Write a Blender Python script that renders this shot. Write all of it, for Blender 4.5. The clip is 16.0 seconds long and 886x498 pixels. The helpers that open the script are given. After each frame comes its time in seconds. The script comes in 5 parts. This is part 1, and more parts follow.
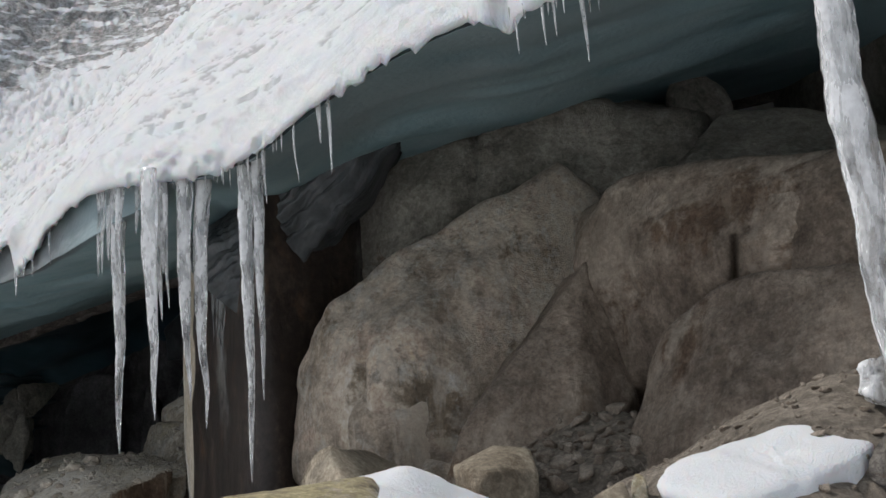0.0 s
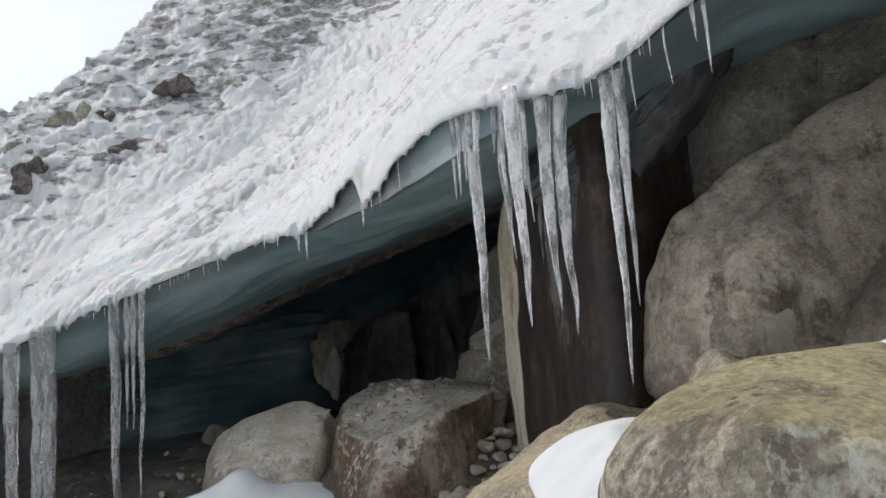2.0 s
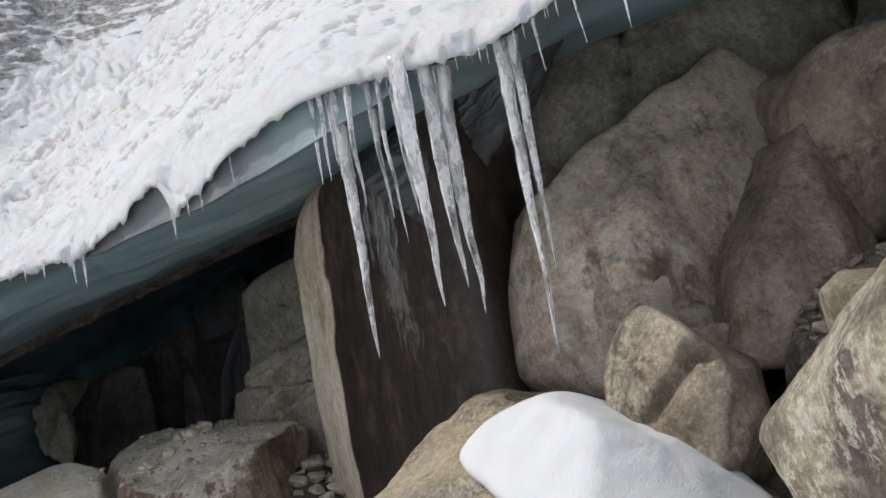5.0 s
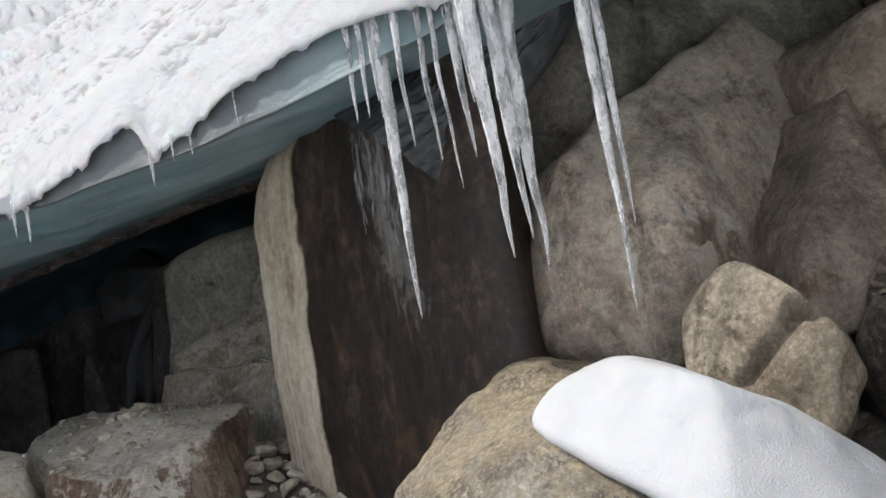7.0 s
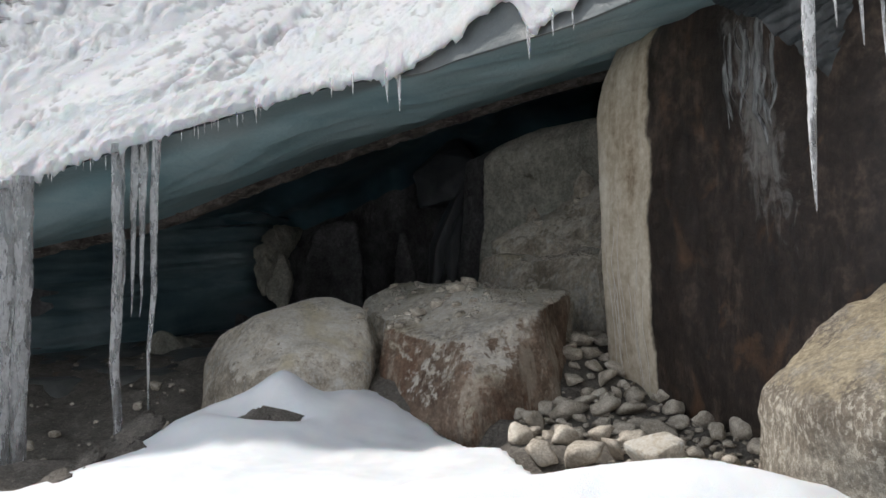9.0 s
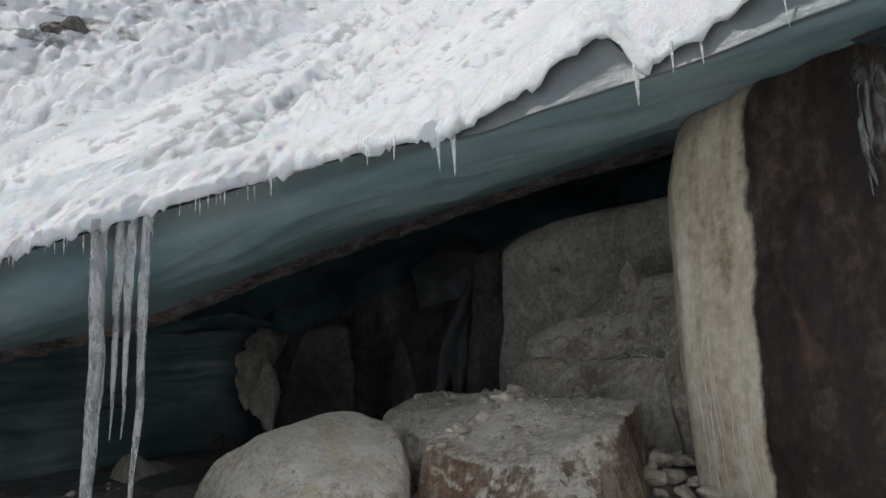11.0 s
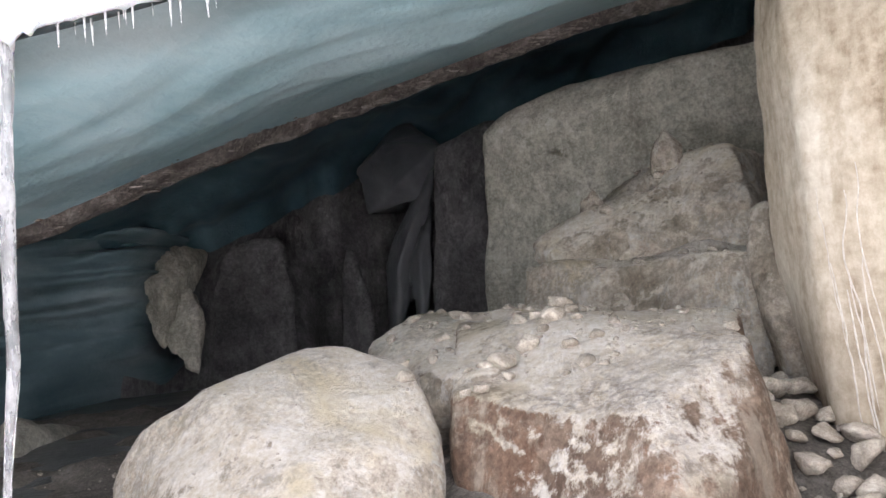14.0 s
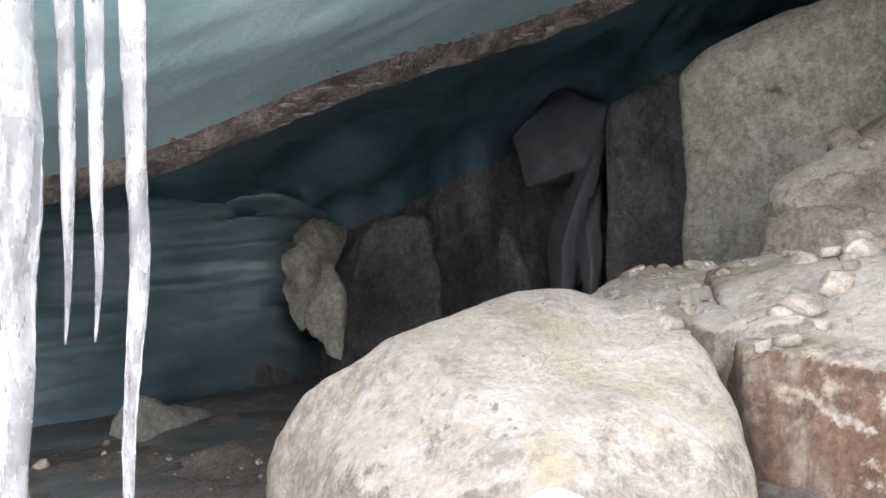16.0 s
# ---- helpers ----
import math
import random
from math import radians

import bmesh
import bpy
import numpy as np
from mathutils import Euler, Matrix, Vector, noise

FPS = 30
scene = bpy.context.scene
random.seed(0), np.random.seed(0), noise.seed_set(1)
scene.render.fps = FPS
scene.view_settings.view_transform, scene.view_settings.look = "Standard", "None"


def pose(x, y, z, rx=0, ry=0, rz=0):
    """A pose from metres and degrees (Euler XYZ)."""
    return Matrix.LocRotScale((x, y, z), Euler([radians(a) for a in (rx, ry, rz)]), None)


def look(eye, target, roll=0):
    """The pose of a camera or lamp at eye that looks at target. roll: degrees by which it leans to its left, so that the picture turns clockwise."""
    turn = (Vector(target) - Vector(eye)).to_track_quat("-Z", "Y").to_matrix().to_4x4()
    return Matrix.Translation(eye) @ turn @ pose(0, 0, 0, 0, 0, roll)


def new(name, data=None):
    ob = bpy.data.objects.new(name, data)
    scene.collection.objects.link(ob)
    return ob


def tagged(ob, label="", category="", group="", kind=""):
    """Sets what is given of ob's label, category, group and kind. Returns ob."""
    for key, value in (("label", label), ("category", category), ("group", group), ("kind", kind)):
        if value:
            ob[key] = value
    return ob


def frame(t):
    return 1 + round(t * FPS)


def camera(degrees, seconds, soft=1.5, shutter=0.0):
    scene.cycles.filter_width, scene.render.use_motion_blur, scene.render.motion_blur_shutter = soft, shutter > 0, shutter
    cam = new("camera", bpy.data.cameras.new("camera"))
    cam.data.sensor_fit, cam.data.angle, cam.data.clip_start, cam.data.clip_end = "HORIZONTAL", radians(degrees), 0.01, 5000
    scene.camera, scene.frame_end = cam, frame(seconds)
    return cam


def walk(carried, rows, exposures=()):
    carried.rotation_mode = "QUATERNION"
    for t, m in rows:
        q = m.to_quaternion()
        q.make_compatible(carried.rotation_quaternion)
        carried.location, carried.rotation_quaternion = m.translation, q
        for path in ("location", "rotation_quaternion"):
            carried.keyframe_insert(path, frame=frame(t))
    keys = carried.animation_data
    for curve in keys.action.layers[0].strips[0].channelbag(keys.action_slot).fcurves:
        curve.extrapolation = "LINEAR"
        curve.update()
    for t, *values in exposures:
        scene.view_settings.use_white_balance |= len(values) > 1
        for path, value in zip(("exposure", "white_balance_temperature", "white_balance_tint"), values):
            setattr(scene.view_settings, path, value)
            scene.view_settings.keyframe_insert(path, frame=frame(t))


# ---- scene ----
from mathutils.bvhtree import BVHTree

cam = camera(51.8, 16.0)
METRES, EYE, TILT, LEAN, TURN = 8.0, 1.6, 9.0, 3.75, 0.0
ROWS = [
    (0.0, 0.0, 0.0, 0.0, 0.0, 0.0, -0.0),
    (0.5, -0.0192, -0.0152, -0.0014, 6.45, -1.89, -0.41),
    (1.0, -0.0336, -0.0137, -0.0097, 11.53, -3.35, -1.37),
    (1.5, -0.0457, -0.0049, -0.0105, 14.48, -2.9, 0.13),
    (2.0, -0.068, -0.0133, -0.0178, 14.79, -3.02, 3.17),
    (2.5, -0.0921, -0.0248, -0.0146, 10.72, -2.27, 5.54),
    (3.0, -0.1212, -0.0311, -0.0256, 6.94, -0.52, 6.33),
    (3.5, -0.1614, -0.031, -0.0334, 3.9, -0.32, 6.15),
    (4.0, -0.1847, -0.0364, -0.0342, 0.31, -0.61, 7.1),
    (4.5, -0.1894, -0.0151, -0.0455, -2.77, -0.73, 6.81),
    (7.0, -0.2865, 0.0818, -0.0749, -14.41, -1.19, 3.88),
    (7.5, -0.3149, 0.0717, -0.0837, -9.3, -2.1, 0.29),
    (8.0, -0.3235, 0.0741, -0.0851, -3.74, -2.31, -3.8),
    (8.5, -0.3325, 0.0809, -0.086, -0.74, -3.99, -2.12),
    (9.0, -0.3444, 0.0901, -0.0955, 2.44, -5.98, -1.66),
    (9.5, -0.3644, 0.1128, -0.1034, 3.81, -5.46, 0.03),
    (10.0, -0.3905, 0.1504, -0.1048, 2.56, -2.61, 0.28),
    (12.5, -0.4481, 0.336, -0.1374, -5.32, 2.22, -2.56),
    (13.0, -0.4632, 0.3792, -0.1497, -7.52, 0.91, -0.47),
    (13.5, -0.4631, 0.4075, -0.1333, -8.36, -0.43, 0.72),
    (14.0, -0.4775, 0.4299, -0.1449, -7.12, -4.07, 0.84),
    (14.5, -0.4885, 0.4643, -0.1709, -5.75, -7.14, -0.16),
    (15.0, -0.4787, 0.4928, -0.1756, -7.06, -3.77, 1.0),
    (15.5, -0.4977, 0.5265, -0.1908, -2.82, 1.67, 3.18),
    (16.0, -0.5201, 0.5539, -0.1958, -0.25, -2.6, 1.04),
]
EXPOSURES = [(0.0, 0.2, 6430, 11), (0.5, 0.38, 6430, 11), (1.0, 0.35, 6430, 11), (2.0, 0.28, 6440, 11), (4.5, 0.32, 6470, 12), (7.0, 0.5, 6480, 12), (8.0, 0.42, 6480, 12), (9.0, 0.38, 6460, 11), (10.0, 0.3, 6410, 10), (12.5, 0.5, 6400, 12), (13.0, 1.28, 6520, 15), (13.5, 2.2, 6640, 18), (14.0, 2.35, 6680, 19), (14.5, 2.42, 6700, 19), (15.0, 2.45, 6620, 18), (15.5, 2.8, 6580, 18), (16.0, 2.75, 6620, 18)]
walk(cam, [(t, pose(0, 0, EYE, TILT, LEAN, TURN) @ pose(METRES * x, METRES * y, METRES * z, 90 + pitch, roll, yaw)) for t, x, y, z, yaw, pitch, roll in ROWS], EXPOSURES)

# ---- world and sun: a bright, thinly clouded day ----
SUN_ELEV, SUN_TURN = 53.0, 289.0
world = bpy.data.worlds.new("sky")
scene.world = world
world.use_nodes = True
wn, wl = world.node_tree.nodes, world.node_tree.links
wn.clear()
w_out, w_bg = wn.new("ShaderNodeOutputWorld"), wn.new("ShaderNodeBackground")
w_sky = wn.new("ShaderNodeTexSky")
w_sky.sky_type, w_sky.sun_disc = "NISHITA", False
w_sky.sun_elevation, w_sky.sun_rotation = radians(SUN_ELEV), radians(SUN_TURN)
w_co, w_cloud, w_ramp, w_mix = wn.new("ShaderNodeTexCoord"), wn.new("ShaderNodeTexNoise"), wn.new("ShaderNodeValToRGB"), wn.new("ShaderNodeMix")
w_cloud.inputs["Scale"].default_value, w_cloud.inputs["Detail"].default_value = 3.0, 6.0
w_ramp.color_ramp.elements[0].position, w_ramp.color_ramp.elements[1].position = 0.25, 0.75
w_ramp.color_ramp.elements[0].color, w_ramp.color_ramp.elements[1].color = (6.1, 6.5, 7.0, 1), (8.5, 8.8, 9.2, 1)
w_mix.data_type = "RGBA"
w_mix.inputs[0].default_value = 0.85
wl.new(w_co.outputs["Generated"], w_cloud.inputs["Vector"])
wl.new(w_cloud.outputs["Fac"], w_ramp.inputs["Fac"])
wl.new(w_sky.outputs["Color"], w_mix.inputs[6])
wl.new(w_ramp.outputs["Color"], w_mix.inputs[7])
wl.new(w_mix.outputs[2], w_bg.inputs["Color"])
w_bg.inputs["Strength"].default_value = 0.115
wl.new(w_bg.outputs["Background"], w_out.inputs["Surface"])

sun = new("sun", bpy.data.lights.new("sun", "SUN"))
sun.data.energy, sun.data.angle, sun.data.color = 3.15, radians(4), (1.0, 0.96, 0.9)
sun_way = Vector((math.sin(radians(SUN_TURN)) * math.cos(radians(SUN_ELEV)), math.cos(radians(SUN_TURN)) * math.cos(radians(SUN_ELEV)), math.sin(radians(SUN_ELEV))))
sun.matrix_world = look(sun_way * 30, (0, 0, 0))


# ---- numeric noise ----
def lattice(ix, iy, iz, seed):
    h = (ix * 374761393 + iy * 668265263 + iz * 2147483647 + seed * 1274126177) & 0xFFFFFFFF
    h = ((h ^ (h >> 13)) * 1274126177) & 0xFFFFFFFF
    return ((h ^ (h >> 16)) & 0xFFFF) / 32767.5 - 1.0


def vnoise(p, seed=0):
    """Smooth noise from -1 to 1 at the rows of p."""
    p = np.asarray(p, float)
    i = np.floor(p).astype(np.int64)
    f = p - i
    f = f * f * f * (f * (f * 6 - 15) + 10)
    out = 0
    for a in (0, 1):
        for b in (0, 1):
            for c in (0, 1):
                w = (f[:, 0] if a else 1 - f[:, 0]) * (f[:, 1] if b else 1 - f[:, 1]) * (f[:, 2] if c else 1 - f[:, 2])
                out = out + w * lattice(i[:, 0] + a, i[:, 1] + b, i[:, 2] + c, seed)
    return out


def fbm(p, octaves=4, seed=0, gain=0.5):
    p, out, amp = np.asarray(p, float), 0, 1.0
    for k in range(octaves):
        out = out + amp * vnoise(p * 2.03 ** k + 7.3 * k, seed + k)
        amp *= gain
    return out


def smooth(a, b, x):
    s = np.clip((np.asarray(x, float) - a) / (b - a), 0, 1)
    return s * s * (3 - 2 * s)


def spline(xs, ys, x):
    """A smooth curve through points: monotone steps between the knots."""
    xs, ys, x = np.asarray(xs, float), np.asarray(ys, float), np.asarray(x, float)
    m = np.gradient(ys, xs)
    k = np.clip(np.searchsorted(xs, x) - 1, 0, len(xs) - 2)
    h = xs[k + 1] - xs[k]
    s = np.clip((x - xs[k]) / h, 0, 1)
    return (2 * s**3 - 3 * s**2 + 1) * ys[k] + (s**3 - 2 * s**2 + s) * h * m[k] + (-2 * s**3 + 3 * s**2) * ys[k + 1] + (s**3 - s**2) * h * m[k + 1]


# ---- materials ----
def material(name):
    m = bpy.data.materials.new(name)
    m.use_nodes = True
    n, l = m.node_tree.nodes, m.node_tree.links
    return m, n, l, n["Principled BSDF"]


def tex(n, l, co, scale, detail=5.0, rough=0.55, distort=0.0, stretch=None):
    if stretch:
        mp = n.new("ShaderNodeMapping")
        mp.inputs["Scale"].default_value = stretch
        l.new(co, mp.inputs["Vector"])
        co = mp.outputs["Vector"]
    t = n.new("ShaderNodeTexNoise")
    for key, value in (("Scale", scale), ("Detail", detail), ("Roughness", rough), ("Distortion", distort)):
        t.inputs[key].default_value = value
    l.new(co, t.inputs["Vector"])
    return t.outputs["Fac"]


def ramp(n, l, fac, stops):
    r = n.new("ShaderNodeValToRGB")
    e = r.color_ramp.elements
    while len(e) < len(stops):
        e.new(0.5)
    for k, (pos, col) in zip(e, stops):
        k.position, k.color = pos, (*col, 1) if len(col) == 3 else col
    l.new(fac, r.inputs["Fac"])
    return r.outputs["Color"]


def grey(n, l, fac, lo, hi):
    return ramp(n, l, fac, [(lo, (0, 0, 0)), (hi, (1, 1, 1))])


def mix(n, l, fac, a, b, how="MIX"):
    x = n.new("ShaderNodeMix")
    x.data_type, x.blend_type = "RGBA", how
    for sock, v in ((x.inputs[0], fac), (x.inputs[6], a), (x.inputs[7], b)):
        if isinstance(v, (int, float)):
            sock.default_value = v
        elif isinstance(v, tuple):
            sock.default_value = (*v, 1)
        else:
            l.new(v, sock)
    return x.outputs[2]


def maths(n, l, op, a, b=0.0):
    x = n.new("ShaderNodeMath")
    x.operation = op
    for sock, v in ((x.inputs[0], a), (x.inputs[1], b)):
        if isinstance(v, (int, float)):
            sock.default_value = v
        else:
            l.new(v, sock)
    return x.outputs[0]


def bump(n, l, bsdf, height, strength, distance):
    b = n.new("ShaderNodeBump")
    b.inputs["Strength"].default_value, b.inputs["Distance"].default_value = strength, distance
    l.new(height, b.inputs["Height"])
    l.new(b.outputs["Normal"], bsdf.inputs["Normal"])


def object_co(n):
    return n.new("ShaderNodeTexCoord").outputs["Object"]


def rock_material(name, dark, mid, light, stain=(0.16, 0.09, 0.05), stain_at=0.62, crust=0.5, dust=0.5, dust_colour=(0.42, 0.38, 0.32), rough=0.9, size=1.0, veins=14.0, flat=0.4, drips=0.0, cracks=0.3, vary=False, gritty=0.0, spread=0.4, relief=0.06, tint=None):
    """Weathered stone: mottled ground colour, rusty stains, a pale mineral crust that runs down the faces, silt on upward faces."""
    m, n, l, b = material(name)
    co = object_co(n)
    if vary:
        shift = n.new("ShaderNodeVectorMath")
        shift.operation = "ADD"
        l.new(co, shift.inputs[0])
        l.new(maths(n, l, "MULTIPLY", n.new("ShaderNodeObjectInfo").outputs["Random"], 40.0), shift.inputs[1])
        co = shift.outputs[0]
    big, fine, grain = tex(n, l, co, 1.7 / size, 6, 0.62, 0.6), tex(n, l, co, 8 / size, 8, 0.72, 0.4), tex(n, l, co, 60, 6, 0.75)
    base = ramp(n, l, big, [(0.36, dark), (0.5, mid), (0.64, light)])
    base = mix(n, l, maths(n, l, "MULTIPLY", grey(n, l, tex(n, l, co, 1.9 / size, 7, 0.68, 0.4), stain_at, stain_at + 0.07), 0.85), base, stain)
    vein = tex(n, l, co, veins / size, 9, 0.74, 0.2, (1, 1, 0.55))
    crumb = tex(n, l, co, 26 / size, 9, 0.78, 0.2)
    where = grey(n, l, tex(n, l, co, 1.3 / size, 4, 0.6, 0.5), spread, spread + 0.18)
    base = mix(n, l, maths(n, l, "MULTIPLY", maths(n, l, "MULTIPLY", grey(n, l, vein, 0.505, 0.555), where), crust), base, tuple(min(0.7, c * 1.25) for c in light))
    runs = tex(n, l, co, 5 / size, 7, 0.65, 0.8, (1, 1, 0.22))
    base = mix(n, l, 0.2 + 0.5 * drips, base, ramp(n, l, runs, [(0.34, (0.22, 0.22, 0.22)), (0.66, (0.78, 0.78, 0.78))]), "OVERLAY")
    base = mix(n, l, 0.36, base, ramp(n, l, fine, [(0.34, (0.22, 0.22, 0.22)), (0.66, (0.78, 0.78, 0.78))]), "OVERLAY")
    base = mix(n, l, 0.34, base, ramp(n, l, grain, [(0.36, (0.22, 0.22, 0.22)), (0.64, (0.8, 0.8, 0.8))]), "OVERLAY")
    base = mix(n, l, 0.38, base, ramp(n, l, crumb, [(0.40, (0.2, 0.2, 0.2)), (0.60, (0.82, 0.82, 0.82))]), "OVERLAY")
    warp = n.new("ShaderNodeVectorMath")
    warp.operation = "MULTIPLY_ADD"
    wobble = n.new("ShaderNodeTexNoise")
    wobble.inputs["Scale"].default_value, wobble.inputs["Detail"].default_value = 3.0 / size, 4.0
    l.new(co, wobble.inputs["Vector"])
    l.new(wobble.outputs["Color"], warp.inputs[0])
    warp.inputs[1].default_value = (0.45 * size,) * 3
    l.new(co, warp.inputs[2])
    cell = n.new("ShaderNodeTexVoronoi")
    cell.feature, cell.inputs["Scale"].default_value = "DISTANCE_TO_EDGE", 1.5 / size
    l.new(warp.outputs[0], cell.inputs["Vector"])
    line = maths(n, l, "MULTIPLY", ramp(n, l, cell.outputs["Distance"], [(0.0, (1, 1, 1)), (0.016, (0, 0, 0))]), maths(n, l, "MULTIPLY", grey(n, l, fine, 0.45, 0.6), cracks))
    base = mix(n, l, line, base, tuple(c * 0.3 for c in dark))
    if drips:
        drip = tex(n, l, co, 11, 5, 0.6, 0.3, (1, 1, 0.13))
        base = mix(n, l, maths(n, l, "MULTIPLY", grey(n, l, maths(n, l, "ADD", drip, maths(n, l, "MULTIPLY", maths(n, l, "SUBTRACT", where, 0.5), 0.18)), 0.53, 0.62), drips), base, light)
    geo = n.new("ShaderNodeNewGeometry")
    up = n.new("ShaderNodeSeparateXYZ")
    l.new(geo.outputs["Normal"], up.inputs[0])
    ragged = maths(n, l, "MULTIPLY", maths(n, l, "SUBTRACT", mix(n, l, 0.5, fine, vein), 0.5), 2.6)
    settle = maths(n, l, "MULTIPLY", grey(n, l, maths(n, l, "ADD", up.outputs["Z"], ragged), flat + 0.06, flat + 0.24), dust)
    silt = mix(n, l, 0.45, dust_colour, ramp(n, l, grain, [(0.36, (0.25, 0.25, 0.25)), (0.64, (0.75, 0.75, 0.75))]), "OVERLAY")
    silt = mix(n, l, 0.4, silt, ramp(n, l, crumb, [(0.40, (0.25, 0.25, 0.25)), (0.60, (0.78, 0.78, 0.78))]), "OVERLAY")
    silt = mix(n, l, 0.3, silt, ramp(n, l, runs, [(0.36, (0.25, 0.25, 0.25)), (0.64, (0.75, 0.75, 0.75))]), "OVERLAY")
    if tint:
        silt = mix(n, l, grey(n, l, tex(n, l, co, 1.5 / size, 4, 0.55, 0.8), 0.5, 0.6), silt, tint)
    base = mix(n, l, settle, base, silt)
    if gritty:
        patch = grey(n, l, tex(n, l, co, 2.1 / size, 5, 0.6, 0.9), 0.47, 0.58)
        specks = grey(n, l, mix(n, l, 0.5, vein, tex(n, l, co, 34, 6, 0.7, 0.3, (1, 1, 0.6))), 0.44, 0.56)
        base = mix(n, l, maths(n, l, "MULTIPLY", maths(n, l, "MULTIPLY", patch, specks), gritty), base, tuple(c * 0.75 for c in dark))
    l.new(base, b.inputs["Base Color"])
    b.inputs["Roughness"].default_value = rough
    b.inputs["Specular IOR Level"].default_value = 0.25
    bump(n, l, b, mix(n, l, 0.62, mix(n, l, 0.5, fine, vein), mix(n, l, 0.3, crumb, grain)), 1.0, relief * 1.3)
    return m


def snow_material(name, dirt=0.0, dirt_colour=(0.13, 0.128, 0.122), scale=1.0, relief=0.7, streaks=0.0, white=1.0):
    """Old snow: fine grain over soft lumps; on the slopes ragged pits drawn out along the fall of the wind, their shade
    put into the colour.
    """
    m, n, l, b = material(name)
    co = object_co(n)
    lump, cup, grain = tex(n, l, co, 5 * scale, 5, 0.6, 0.5), tex(n, l, co, 22 * scale, 6, 0.65), tex(n, l, co, 120, 4, 0.7)
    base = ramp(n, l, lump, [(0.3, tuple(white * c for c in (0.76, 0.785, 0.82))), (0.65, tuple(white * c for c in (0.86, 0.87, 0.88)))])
    height, reach = mix(n, l, 0.4, mix(n, l, 0.6, lump, cup), grain), 0.06
    if streaks:
        a = n.new("ShaderNodeAttribute")
        a.attribute_name = "slope"
        ways = a.outputs["Vector"]
        drawn = tex(n, l, ways, 14.0, 7, 0.68, 0.25, (0.5, 1.5, 1.0))
        ragged = tex(n, l, ways, 52.0, 7, 0.72, 0.1, (0.9, 1.1, 1.0))
        where = grey(n, l, tex(n, l, ways, 1.6, 5, 0.6, 0.3, (0.5, 1.2, 1.0)), 0.41, 0.58)
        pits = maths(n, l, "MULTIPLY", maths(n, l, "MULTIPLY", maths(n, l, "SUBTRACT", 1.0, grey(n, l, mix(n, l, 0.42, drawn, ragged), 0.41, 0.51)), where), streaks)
        # grey flecks stand in for the small lumps' shadows
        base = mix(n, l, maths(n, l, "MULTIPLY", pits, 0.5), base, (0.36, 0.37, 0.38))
        # hollows of the relief are greyed too, as shade in the colour
        pit_shade = n.new("ShaderNodeAttribute")
        pit_shade.attribute_name = "pit"
        base = mix(n, l, maths(n, l, "MULTIPLY", pit_shade.outputs["Fac"], 0.75), base, (0.40, 0.41, 0.42))
        rough_part = mix(n, l, 0.5, drawn, ragged)
        height, reach = mix(n, l, maths(n, l, "ADD", maths(n, l, "MULTIPLY", where, 0.5), 0.35), height, rough_part), 0.2
    if dirt:
        sep = n.new("ShaderNodeSeparateXYZ")
        l.new(ways, sep.inputs[0])
        high = grey(n, l, maths(n, l, "ADD", sep.outputs["Z"], maths(n, l, "MULTIPLY", maths(n, l, "SUBTRACT", lump, 0.5), 1.2)), 0.5, 1.3)
        # more of the bare ground shows towards the glacier than out on the flank
        along_x = n.new("ShaderNodeSeparateXYZ")
        l.new(co, along_x.inputs[0])
        flank = grey(n, l, maths(n, l, "ADD", maths(n, l, "MULTIPLY", along_x.outputs["X"], 0.3), 2.3), 0.35, 1.0)
        reach_of = maths(n, l, "MULTIPLY", maths(n, l, "SUBTRACT", maths(n, l, "MULTIPLY", high, maths(n, l, "ADD", maths(n, l, "MULTIPLY", flank, 0.55), 0.45)), 0.60), 0.24)
        patches = maths(n, l, "MULTIPLY", maths(n, l, "SUBTRACT", tex(n, l, co, 1.6, 4, 0.6, 0.3), 0.5), 0.28)
        holes = grey(n, l, maths(n, l, "ADD", maths(n, l, "ADD", tex(n, l, co, 7.0, 3.5, 0.5, 0.3, (0.6, 0.6, 1.5)), patches), reach_of), 0.50, 0.585)
        base = mix(n, l, maths(n, l, "MULTIPLY", holes, dirt), base, mix(n, l, grey(n, l, cup, 0.4, 0.6), dirt_colour, (0.34, 0.335, 0.33)))
    l.new(base, b.inputs["Base Color"])
    b.inputs["Roughness"].default_value, b.inputs["Specular IOR Level"].default_value = 0.75, 0.3
    b.inputs["Subsurface Weight"].default_value, b.inputs["Subsurface Scale"].default_value = 0.15, 0.02
    bump(n, l, b, height, relief, reach)
    return m


